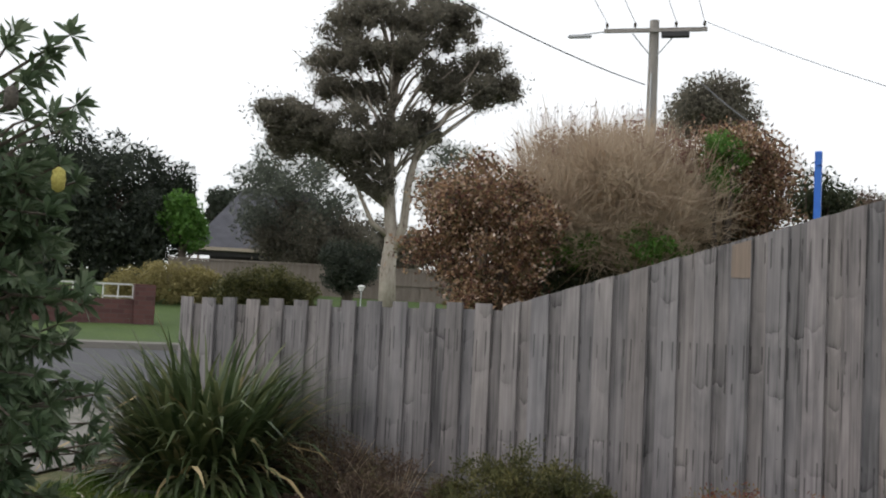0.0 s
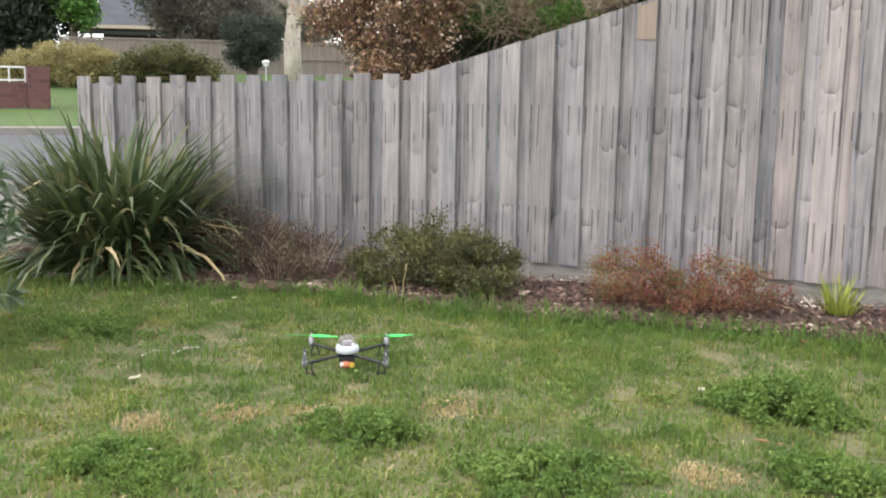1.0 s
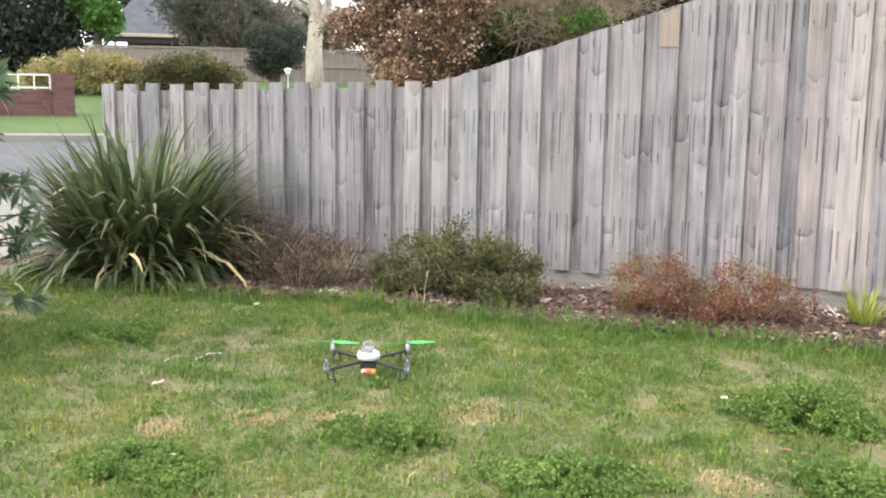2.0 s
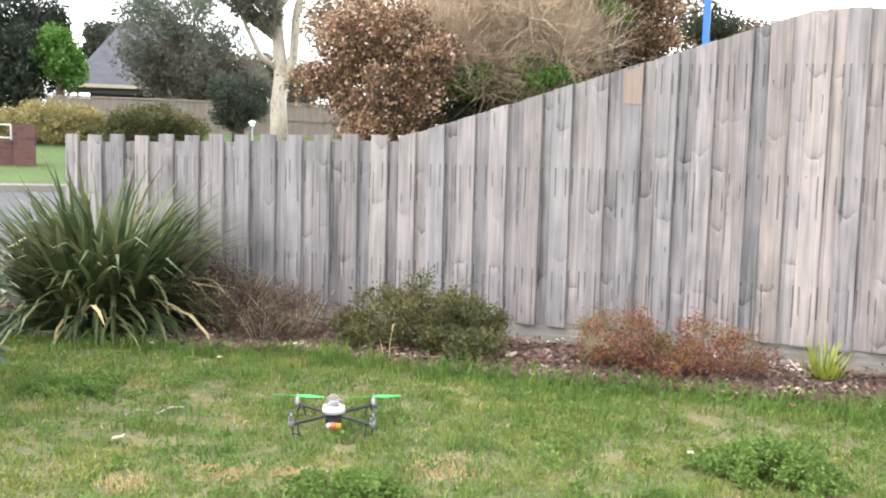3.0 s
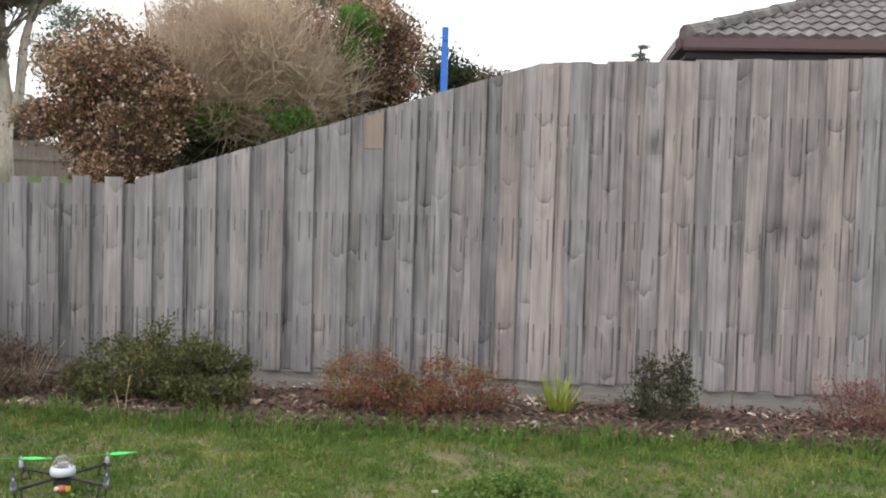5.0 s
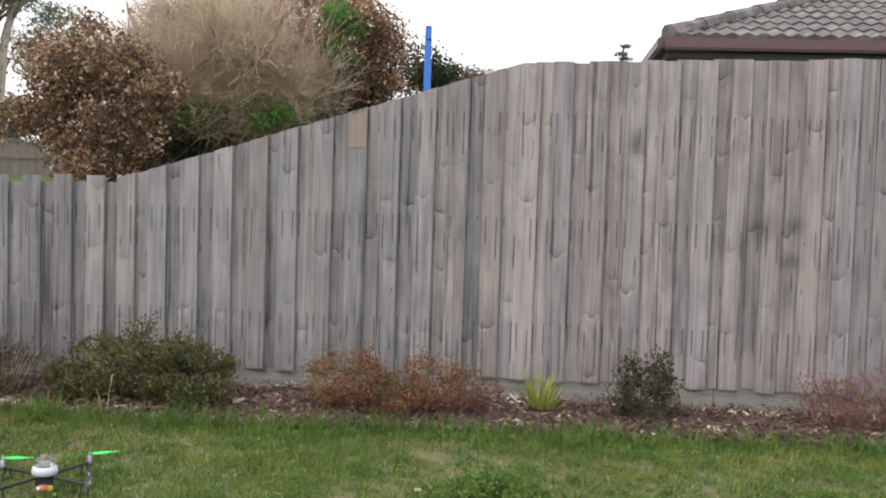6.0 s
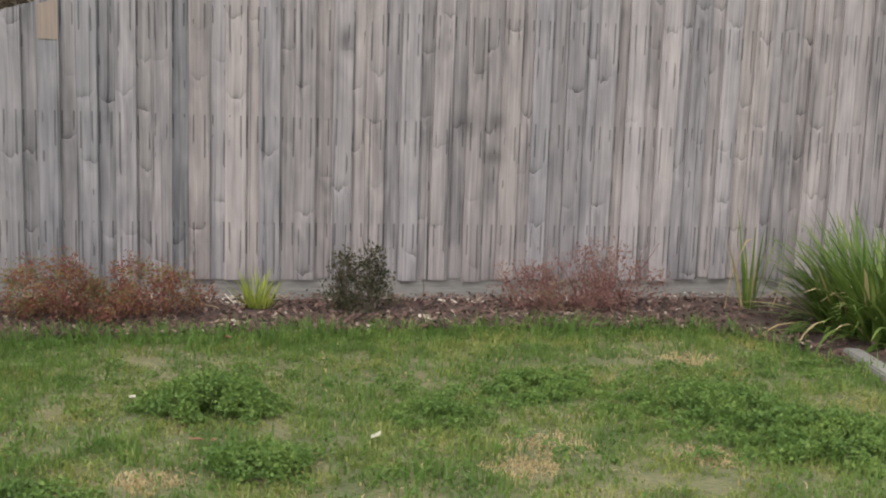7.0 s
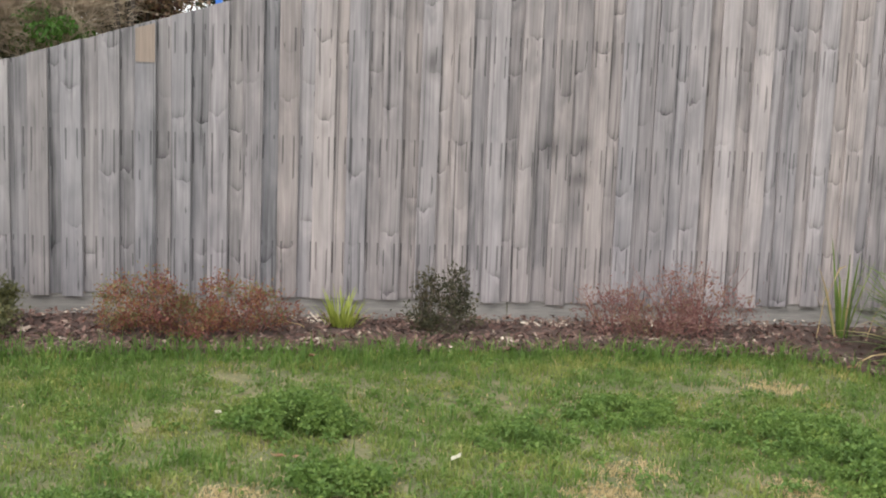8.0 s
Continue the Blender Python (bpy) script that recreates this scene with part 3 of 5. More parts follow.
def long_grass(x, y, r):
    if not on_lawn(x, y):
        return 0
    near = bed_edge(x) - y
    n = 0.7 * noise.noise((x * 2.2, y * 2.2, 13)) + 0.7 * noise.noise((x * 7, y * 7, 23))
    edge = max(0.0, 1 - near / 0.32)
    return 0.7 + 0.75 * edge + 0.5 * n if r.random() < 0.85 * edge + max(0, n - 0.12) * 1.3 else 0


def straw_grass(x, y, r):
    if not on_lawn(x, y):
        return 0
    k = 0.09 + max(0, noise.noise((x * 1.8, y * 1.8, 31)) + 0.4 * noise.noise((x * 7, y * 7, 33))) * 0.5
    for bx, by, br in BARE:
        if math.hypot(x - bx, y - by) < br * 1.1:
            k = 0.9
    return 0.8 if r.random() < k else 0


v, f = lawn_blades(210000, -5.4, 4.6, 2.1, 5.2, 0.036, short_grass, 5)
tagged(raw("lawn_grass", v, f, GRASS), "short uneven green lawn grass", "grass", kind="stuff")
v, f = lawn_blades(150000, -5.4, 6.0, -2.0, 2.1, 0.036, lambda x, y, r: (0.9 + 0.6 * noise.noise((x * 2, y * 2, 1))) if r.random() < min(1.0, 0.35 + 0.3 * (y + 2.0)) else 0, 9)
tagged(raw("near_lawn_grass", v, f, GRASS), "short green lawn grass round the viewer", "grass", kind="stuff")
v, f = lawn_blades(95000, -5.4, 4.6, 2.1, 5.2, 0.082, long_grass, 6)
tagged(raw("long_grass", v, f, LUSH), "longer lush grass tufts at the bed's edge and in patches", "grass", kind="stuff")
v, f = lawn_blades(42000, -5.4, 4.6, 2.1, 5.2, 0.035, straw_grass, 8)
tagged(raw("dry_grass", v, f, STRAW), "dry straw-coloured grass over bare patches", "grass", kind="stuff")
sv, sf = [], []
for k, (bx, by, br) in enumerate(BARE):
    def in_patch(x, y, r, bx=bx, by=by, br=br):
        return 0.7 if math.hypot(x - bx, (y - by) * 1.2) < br * (0.6 + 0.5 * noise.noise((x * 14, y * 14, 2)) + 0.3) else 0
    v, f = lawn_blades(1500, bx - br * 1.4, bx + br * 1.4, by - br * 1.4, by + br * 1.4, 0.028, in_patch, 70 + k)
    o = len(sv)
    sv += v
    sf += [tuple(i + o for i in q) for q in f]
tagged(raw("worn_patch_straw", sv, sf, STRAW), "dead matted straw on worn patches of lawn", "grass", kind="stuff")
cl = []
for cx, cy, cr, ch in CLUMPS:
    for _ in range(int(60 * (cr / 0.3) ** 2)):
        a = rng.uniform(0, math.tau)
        r = cr * math.sqrt(rng.random()) * (0.95 + 0.55 * noise.noise((cx + math.cos(a) * 1.3, cy + math.sin(a) * 1.3, 5)))
        h = 0.75 * ch * max(0.0, 1 - (r / cr) ** 2) + rng.uniform(0.012, 0.03)
        cl.append((cx + r * math.cos(a), cy + 0.8 * r * math.sin(a), h * 0.6, 0.045, 0.045, h * 0.5))
tagged(crown("clover", rng, cl, 80000, 0.0125, 0.0115, CLOVER, shell=0.35), "dark green clover patches growing in the lawn", "clover", kind="stuff")

# broad-leaved weeds scattered through the grass
wl = []
for _ in range(5200):
    x, y = rng.uniform(-4.9, 4.4), rng.uniform(2.15, 5.1)
    if not on_lawn(x, y):
        continue
    k = noise.noise((x * 1.6, y * 1.6, 41)) + 0.6 * noise.noise((x * 6, y * 6, 43))
    if rng.random() < 0.06 + 1.1 * max(0.0, k - 0.05):
        h = rng.uniform(0.012, 0.04)
        wl.append((x, y, h * 0.8, rng.uniform(0.025, 0.06), rng.uniform(0.025, 0.06), h * 0.6))
tagged(crown("lawn_weeds", rng, wl, len(wl) * 30, 0.016, 0.012, CLOVER, shell=0.4), "low broad-leaved green weeds scattered through the lawn", "weeds", kind="stuff")

# ---- plants of the bed ----
def strap_plant(name, label, at, reach, count, length, width, lean, droop, material, seed, dead=0, skirt=0):
    r = np.random.default_rng(seed)
    ob = thing(name, label, "plant", (*at, 0.0))

    def roots(k, spread):
        out = []
        for _ in range(k):
            a, d = r.uniform(0, math.tau), spread * math.sqrt(r.random())
            out.append((d * math.cos(a), d * math.sin(a), 0.0, a + r.normal() * 0.5))
        return out
    v, f = blades(r, roots(count, reach), length, width, lean, droop, 5)
    raw("leaves", v, f, material, ob)
    if skirt:
        v, f = blades(r, roots(skirt, reach * 1.1), length * 0.78, width, lean * 1.7, droop * 1.4, 7)
        raw("outer_leaves", v, f, material, ob, "outer leaves arching to the ground")
    if dead:
        v, f = blades(r, roots(dead, reach), length * 0.95, width, lean * 1.5, droop * 1.7, 6)
        raw("dead_leaves", v, f, STRAW, ob, "pale dead leaves bent to the ground")
    return ob


strap_plant("strap_leaf_plant", "large clump of dark green arching strap leaves by the fence", (-4.25, 5.2), 0.3, 680, 1.04, 0.042, 0.66, 1.35, FLAX, 21, 44, 500)
strap_plant("lime_strap_plant", "small lime-yellow strap-leaved plant in the mulch", (0.03, 5.58), 0.06, 70, 0.24, 0.012, 0.65, 0.4, LIME, 22)
strap_plant("young_strap_plant", "thin upright green strap plant against the fence", (2.93, 5.56), 0.05, 15, 0.55, 0.016, 0.28, 0.25, BRIGHT, 23, 5)
strap_plant("bright_strap_plant", "dense bright green strap-leaved plant at the bed corner", (3.36, 4.82), 0.3, 620, 0.66, 0.026, 0.75, 1.0, BRIGHT, 24, 60, 380)


def shrub(name, label, mounds, count, length, width, material, seed, stems=9, stem_mat=None, spread=0.5):
    r = np.random.default_rng(seed)
    cx, cy = np.mean([m[0] for m in mounds]), np.mean([m[1] for m in mounds])
    ob = thing(name, label, "shrub", (cx, cy, 0.0))
    cl = []
    for x, y, w, d, h in mounds:
        cl += lumps(r, (x - cx, y - cy, h * 0.52), (w / 2, d / 2, h * 0.45), 34, 0.13 * max(w, h), 0.8)
    cl = [c for c in cl if c[2] > 0.02]
    crown("leaves", r, cl, count, length, width, material, ob, shell=0.2, spread=0.9, up=0.7)
    bm = bmesh.new()
    for x, y, w, d, h in mounds:
        for _ in range(stems):
            a, s = r.uniform(0, math.tau), r.random() ** 0.5
            p = Vector((x - cx + 0.15 * w * math.cos(a) * s, y - cy + 0.15 * d * math.sin(a) * s, 0.0))
            q = Vector((x - cx + 0.5 * w * math.cos(a) * s, y - cy + 0.5 * d * math.sin(a) * s, h * r.uniform(0.7, 1.05)))
            mid = p.lerp(q, 0.5) + Vector((0, 0, 0.08 * h))
            tube(bm, [p, mid, q], [0.004, 0.0025, 0.001], 5)
    tagged(part("stem_tangle", bm, stem_mat or DARKBARK, ob), kind="stuff")
    return ob


shrub("heath_shrub", "straggly brownish heath shrub in the mulch", [(-3.45, 5.4, 0.8, 0.5, 0.4), (-2.95, 5.35, 0.7, 0.5, 0.3), (-3.1, 5.2, 0.6, 0.3, 0.2)], 11000, 0.024, 0.008, HEATH, 31, 16, TWIG)
shrub("olive_shrub", "rounded olive-green shrub with fine leaves", [(-2.3, 5.38, 0.6, 0.55, 0.38), (-2.1, 5.4, 0.6, 0.5, 0.46), (-1.9, 5.42, 0.55, 0.5, 0.34), (-2.5, 5.3, 0.4, 0.4, 0.22), (-1.85, 5.2, 0.5, 0.3, 0.2)], 16000, 0.026, 0.011, OLIVE, 32)
shrub("rusty_shrub", "low rusty red and yellow-green shrub", [(-0.98, 5.38, 0.62, 0.5, 0.32), (-0.5, 5.4, 0.62, 0.5, 0.33), (-0.75, 5.3, 0.5, 0.4, 0.2)], 10000, 0.02, 0.009, RUST, 33, 9, MAROON)
shrub("dark_shrub", "small upright dark green shrub", [(0.58, 5.48, 0.46, 0.35, 0.22), (0.66, 5.5, 0.14, 0.12, 0.44), (0.5, 5.5, 0.14, 0.12, 0.4), (0.58, 5.5, 0.28, 0.25, 0.32)], 2600, 0.022, 0.012, HEATHGREEN, 34)
shrub("maroon_shrub", "sparse reddish-brown twiggy shrub", [(1.58, 5.5, 0.6, 0.4, 0.34), (2.0, 5.52, 0.75, 0.4, 0.43), (1.8, 5.45, 0.8, 0.35, 0.25)], 5600, 0.02, 0.008, MAROON, 35, 16, MAROON)

# ---- banksia beside the driveway ----
def banksia():
    r = np.random.default_rng(41)
    ob = thing("banksia_tree", "banksia bush with whorls of long grey-green leaves", "tree", (-4.0, 3.1, 0.0))
    bm = bmesh.new()
    tube(bm, [(0, 0, 0), (0.05, 0.02, 0.6), (-0.02, 0, 1.3), (0.05, 0.02, 2.0)], [0.07, 0.055, 0.04, 0.02], 8)
    tips = []
    for i in range(330):
        z0 = r.uniform(0.2, 1.75)
        a = r.uniform(0, math.tau)
        le = r.uniform(0.28, 0.66) * (1.1 - 0.24 * z0)
        p = Vector((0.02, 0, z0))
        q = p + Vector((math.cos(a) * le, math.sin(a) * le, r.uniform(-0.15, 0.35)))
        tube(bm, [p, p.lerp(q, 0.55) + Vector((0, 0, 0.05)), q], [0.012, 0.008, 0.004], 5)
        tips += [(q, (q - p).normalized()), (p.lerp(q, 0.7) + Vector((0, 0, 0.03)), (q - p).normalized())]
    for px in ((-3.42, 3.12, 2.29), (-3.54, 3.13, 2.20), (-3.39, 3.15, 1.99), (-3.60, 3.06, 2.07), (-3.64, 3.02, 2.28)):
        q = Vector(px) - Vector((-4.0, 3.1, 0))
        p = Vector((0.0, 0.0, q.z - 0.25))
        tube(bm, [p, p.lerp(q, 0.6), q], [0.012, 0.008, 0.004], 5)
        tips += [(q, (q - p).normalized()), (p.lerp(q, 0.8), (q - p).normalized())]
    part("branchwork", bm, DARKBARK, ob)
    verts, faces = [], []
    for q, d in tips:
        for _ in range(20):
            a = r.normal(size=3)
            ax = Vector(a) + d * 0.9
            ax.normalize()
            sd = ax.cross(Vector(r.normal(size=3))).normalized()
            le, w = r.uniform(0.06, 0.13), r.uniform(0.02, 0.034)
            b = len(verts)
            dip = Vector((0, 0, -0.012))
            verts += [tuple(q), tuple(q + ax * le * 0.6 + sd * w / 2), tuple(q + ax * le + dip), tuple(q + ax * le * 0.6 - sd * w / 2)]
            faces.append((b, b + 1, b + 2, b + 3))
    raw("leaves", verts, faces, BANKSIA, ob)
    for (x, y, z), m in (((-3.46, 3.15, 1.67), CONE), ((-3.56, 2.96, 1.99), OLDCONE)):
        bm = bmesh.new()
        lathe(bm, [(0.005, -0.055), (0.026, -0.04), (0.031, 0.0), (0.027, 0.04), (0.006, 0.055)], 12, (x + 4.0, y - 3.1, z))
        part("flower_cone", bm, m, ob, "yellow banksia flower" if m is CONE else "old dark banksia cone", True)


banksia()

# ---- behind the fence: shrubs of the neighbour ----
def bush(name, label, centre, radii, n, size, count, length, width, material, seed, extra=None, base=0.3):
    r = np.random.default_rng(seed)
    x, y, z = centre
    ob = thing(name, label, "bush", (x, y, float(ground_height(x, y))))
    gz = float(ground_height(x, y))
    bm = bmesh.new()
    for i in range(7):
        a = r.uniform(0, math.tau)
        q = Vector((math.cos(a) * radii[0] * 0.5, math.sin(a) * radii[1] * 0.5, z - gz + radii[2] * r.uniform(-0.2, 0.7)))
        tube(bm, [(0.1 * math.cos(a), 0.1 * math.sin(a), 0), q * 0.5 + Vector((0, 0, 0.2)), q], [0.05, 0.03, 0.008], 6)
    tagged(part("stem_tangle", bm, DARKBARK, ob), kind="stuff")
    cl = lumps(r, (0, 0, z - gz), radii, n, size, 0.8)
    crown("leaves", r, cl, count, length, width, material, ob, shell=0.35, spread=0.8)
    if extra:
        m2, k, le, wi, lab = extra
        crown("blossoms", r, [(a, b, c, s * 1.03, s * 1.03, t * 1.03) for a, b, c, s, _, t in cl], k, le, wi, m2, ob, lab, shell=0.9)
    return ob


bush("photinia_bush", "dense bush of red and green leaves with pale blossom", (-4.32, 9.60, 1.90), (0.82, 0.8, 0.8), 70, 0.22, 30000, 0.046, 0.025, PHOTINIA, 51, (BLOSSOM, 1800, 0.04, 0.035, "small pale blossoms"))
bush("photinia_bush", "tall bush of red and green leaves with pale blossom", (-2.33, 11.79, 2.74), (0.78, 0.8, 0.72), 60, 0.24, 25000, 0.048, 0.025, PHOTINIA, 52, (BLOSSOM, 1100, 0.045, 0.04, "small pale blossoms"))


def twiggy(name, label, centre, radii, count, seed, shoots):
    r = np.random.default_rng(seed)
    x, y, z = centre
    gz = float(ground_height(x, y))
    ob = thing(name, label, "bush", (x, y, gz))
    verts, faces = [], []
    heads = lumps(r, (0, 0, z - gz), radii, 38, 0.3)
    for i in range(count):
        d = r.normal(size=3)
        d /= np.linalg.norm(d)
        c = heads[r.integers(len(heads))]
        p = np.array(c[:3]) + d * c[3] * r.random() ** 0.5 * 1.3
        ax = d * 0.7 + r.normal(size=3) * 0.55 + np.array([0, 0, 0.6])
        ax /= np.linalg.norm(ax)
        le = r.uniform(0.15, 0.5)
        s = np.cross(ax, r.normal(size=3))
        s *= r.uniform(0.002, 0.0045) / np.linalg.norm(s)
        b = len(verts)
        e = p + ax * le
        verts += [tuple(p - s), tuple(p + s), tuple(e + s * 0.4), tuple(e - s * 0.4)]
        faces.append((b, b + 1, b + 2, b + 3))
    tagged(raw("twig_mass", verts, faces, TWIG, ob), kind="stuff")
    verts, faces = [], []
    lv = []
    for i in range(shoots):
        a = r.uniform(-1, 1)
        p = np.array([a * radii[0] * 0.95, r.uniform(-0.4, 0.4) * radii[1], z - gz + radii[2] * 0.75 * math.sqrt(1 - 0.8 * a * a)])
        e = p + np.array([r.normal() * 0.1, r.normal() * 0.1, r.uniform(0.15, 0.3) + 0.4 * r.random() ** 3])
        s = np.array([0.005, 0, 0])
        b = len(verts)
        verts += [tuple(p - s), tuple(p + s), tuple(e + s * 0.5), tuple(e - s * 0.5)]
        faces.append((b, b + 1, b + 2, b + 3))
        for t in np.linspace(0.3, 1.05, 7):
            c = p + (e - p) * t
            lv.append((*c, 0.05, 0.05, 0.05))
    tagged(raw("shoot_mass", verts, faces, TWIG, ob), kind="stuff")
    crown("shoot_leaves", r, lv, shoots * 26, 0.045, 0.018, MAROON, ob, shell=0.1)
    cl = lumps(r, (0, 0.3, z - gz - radii[2] * 0.25), (radii[0] * 0.95, radii[1] * 0.6, radii[2] * 0.75), 40, 0.2)
    crown("leaves", r, cl, 5000, 0.05, 0.02, DRYLEAF, ob, shell=0.2)
    cl = lumps(r, (0, -0.2, z - gz - radii[2] * 0.75), (radii[0] * 0.9, radii[1] * 0.6, radii[2] * 0.3), 22, 0.2)
    crown("green_leaves", r, cl, 4200, 0.055, 0.028, FRESH, ob, "green leaves low in the bush", shell=0.3)


twiggy("dry_bush", "big dry brown twiggy bush with thin upright shoots", (-3.44, 10.79, 2.42), (1.12, 0.8, 0.62), 26000, 53, 170)
bush("green_shrub", "fresh green feathery shrub growing through the bushes", (-2.24, 11.00, 2.91), (0.27, 0.25, 0.36), 26, 0.12, 4200, 0.05, 0.016, FRESH, 54)
bush("low_dark_bush", "low dark green bush past the fence", (-1.67, 13.92, 2.89), (0.42, 0.5, 0.3), 20, 0.2, 4000, 0.06, 0.028, DARKLEAF, 55)
bush("dark_hedge", "dark green hedge in the back yard", (-4.35, 10.99, 1.45), (0.85, 0.4, 0.65), 40, 0.3, 10000, 0.07, 0.03, DARKLEAF, 56)
bush("dark_hedge", "dark green hedge in the back yard", (-2.93, 11.97, 1.97), (1.5, 0.4, 0.45), 40, 0.3, 8000, 0.07, 0.03, DARKLEAF, 58)
bush("dark_hedge", "dark green hedge in the back yard", (-4.70, 12.15, 1.73), (1.4, 0.5, 0.8), 50, 0.32, 11000, 0.08, 0.035, DARKLEAF, 59)
bush("dark_hedge", "dark green hedge in the back yard", (-3.57, 13.04, 2.18), (1.6, 0.5, 0.7), 50, 0.32, 11000, 0.08, 0.035, DARKLEAF, 60)
bush("far_dark_hedge", "dark hedge line seen past the fence top", (-0.98, 15.99, 2.89), (1.0, 0.5, 0.24), 30, 0.22, 6000, 0.06, 0.025, HEATH, 57)

p = Vector((-1.04, 8.96, 2.66))
post = thing("blue_post", "bright blue painted square post behind the fence", "post", (p.x, p.y, 0.0))
part("shaft", boxed(-0.028, 0.028, -0.028, 0.028, 0.0, p.z, bevel=0.004), BLUE, post)
part("bracket", boxed(-0.012, 0.03, -0.045, -0.028, p.z - 0.12, p.z - 0.02, bevel=0.003), BLUE, post)

# ---- power pole and wires ----
base, top = Vector((-7.96, 28.95, 6.36)), Vector((-8.04, 28.93, 9.92))
pole = thing("power_pole", "grey timber power pole with one crossarm", "power pole", (base.x, base.y, 0.9), 0)
h = top.z - 0.9
bm = bmesh.new()
tube(bm, [(0, 0, 0), (0, 0, h * 0.5), (0, 0, h)], [0.19, 0.165, 0.14], 14)
part("shaft", bm, POLEWOOD, pole, smooth=False)
L, R = Vector((-9.32, 28.54, 9.47)) - base, Vector((-6.61, 29.29, 9.71)) - base
ang = math.degrees(math.atan2(R.y - L.y, R.x - L.x))
mid_z = (L.z + R.z) / 2 + base.z - 0.9
arm_m = pose(0, 0, mid_z, 0, -0.9, ang)
crossarm = part("crossarm", boxed(-1.45, 1.5, -0.22, -0.14, -0.06, 0.06, m=arm_m, bevel=0.008), POLEWOOD, pole)
for s in (-1.36, -0.55, 0.62, 1.42):
    bm = bmesh.new()
    lathe(bm, [(0.012, 0.05), (0.02, 0.1), (0.05, 0.13), (0.035, 0.16), (0.05, 0.19), (0.03, 0.23), (0.008, 0.25)], 10)
    bmesh.ops.transform(bm, matrix=arm_m @ pose(s, -0.18, 0.0), verts=bm.verts[:])
    part("insulator", bm, OLDCONE, crossarm)
part("transformer_box", boxed(0.2, 1.0, -0.3, -0.12, -0.24, -0.07, m=arm_m, bevel=0.02), RUBBER, pole, "dark box under the crossarm")
for s in (-1, 1):
    bm = bmesh.new()
    tube(bm, [(0.08 * s, -0.1, mid_z - 0.75), (0.62 * s, -0.17, mid_z - 0.1)], [0.018, 0.018], 6)
    bmesh.ops.transform(bm, matrix=pose(0, 0, 0, 0, 0, ang), verts=bm.verts[:])
    part("brace", bm, STEEL, pole)
bm = bmesh.new()
tube(bm, [(-0.02, -0.19, 1.0), (0.0, -0.17, h - 1.6)], [0.022, 0.022], 6)
part("conduit", bm, STEEL, pole, "pale conduit up the pole")
bm = bmesh.new()
tube(bm, [(-1.45, -0.18, -0.02), (-2.4, -0.2, -0.14)], [0.02, 0.02], 6)
bmesh.ops.transform(bm, matrix=arm_m, verts=bm.verts[:])
bracket = part("lamp_bracket", bm, STEEL, pole)
part("street_light", boxed(-2.5, -1.8, -0.27, -0.12, -0.2, -0.1, m=arm_m @ pose(0, 0, 0.0), bevel=0.03), STEEL, bracket, "long grey street light")


def wire(name, a, b, sag, r):
    bm = bmesh.new()
    a, b = Vector(a), Vector(b)
    pts = [a.lerp(b, t) - Vector((0, 0, sag * 4 * t * (1 - t))) for t in np.linspace(0, 1, 15)]
    tube(bm, pts, [r] * 15, 5)
    tagged(part(name, bm, RUBBER), "thin overhead power line", "cable", "overhead wires")


arm = [pole.matrix_world @ arm_m @ Vector((s, -0.18, 0.24)) for s in (-1.36, -0.55, 0.62, 1.42)]
for a in arm:
    wire("overhead_wire", a, a + Vector((2.0, -16, 1.9)), 0.3, 0.009)
wire("overhead_wire", arm[3], (0.04, 22.02, 5.58), 0.1, 0.009)
wire("service_wire", (-8.14, 28.80, 8.00), (-9.06, 15.58, 7.30), 0.15, 0.016)
wire("service_wire", (-9.15, 17.82, 4.76), (-23.46, 32.43, 6.03), 0.2, 0.018)
wire("service_wire", (-6.49, 28.29, 7.95), (-2.79, 19.83, 4.51), 0.1, 0.018)

# ---- trees across the street ----
def tree(name, label, base, height, limbs, clumps, count, length, width, leaf, bark, r0, seed, **kw):
    r = np.random.default_rng(seed)
    x, y = base
    gz = float(ground_height(x, y))
    ob = thing(name, label, "tree", (x, y, gz - 0.05))
    bm = bmesh.new()
    if not limbs:
        tube(bm, [(0, 0, 0), (0.05, 0, height * 0.5), (0, 0, height * 0.9)], [r0, r0 * 0.7, r0 * 0.2], 9)
        for i in range(12):
            a, z = r.uniform(0, math.tau), height * r.uniform(0.25, 0.7)
            le = height * 0.25
            q = Vector((math.cos(a) * le, math.sin(a) * le, z + le * 0.7))
            tube(bm, [(0.03, 0, z), q * 0.5 + Vector((0, 0, z * 0.5)), q], [r0 * 0.4, r0 * 0.25, r0 * 0.08], 6)
    for pts, rad in limbs:
        tube(bm, [Vector(p) - Vector((x, y, gz - 0.05)) for p in pts], rad, 9)
    part("trunk", bm, bark, ob, smooth=True)
    cl = [(a - x, b - y, c - gz, d, e, f) for a, b, c, d, e, f in clumps]
    loose = kw.pop("loose", 0)
    crown("crown", r, cl, count, length, width, leaf, ob, **kw)
    if loose:
        crown("loose_sprays", r, [(a, b, c, d * 2.2, e * 2.2, f * 2.4) for a, b, c, d, e, f in cl], loose, length, width, leaf, ob, shell=0.1)
    return ob


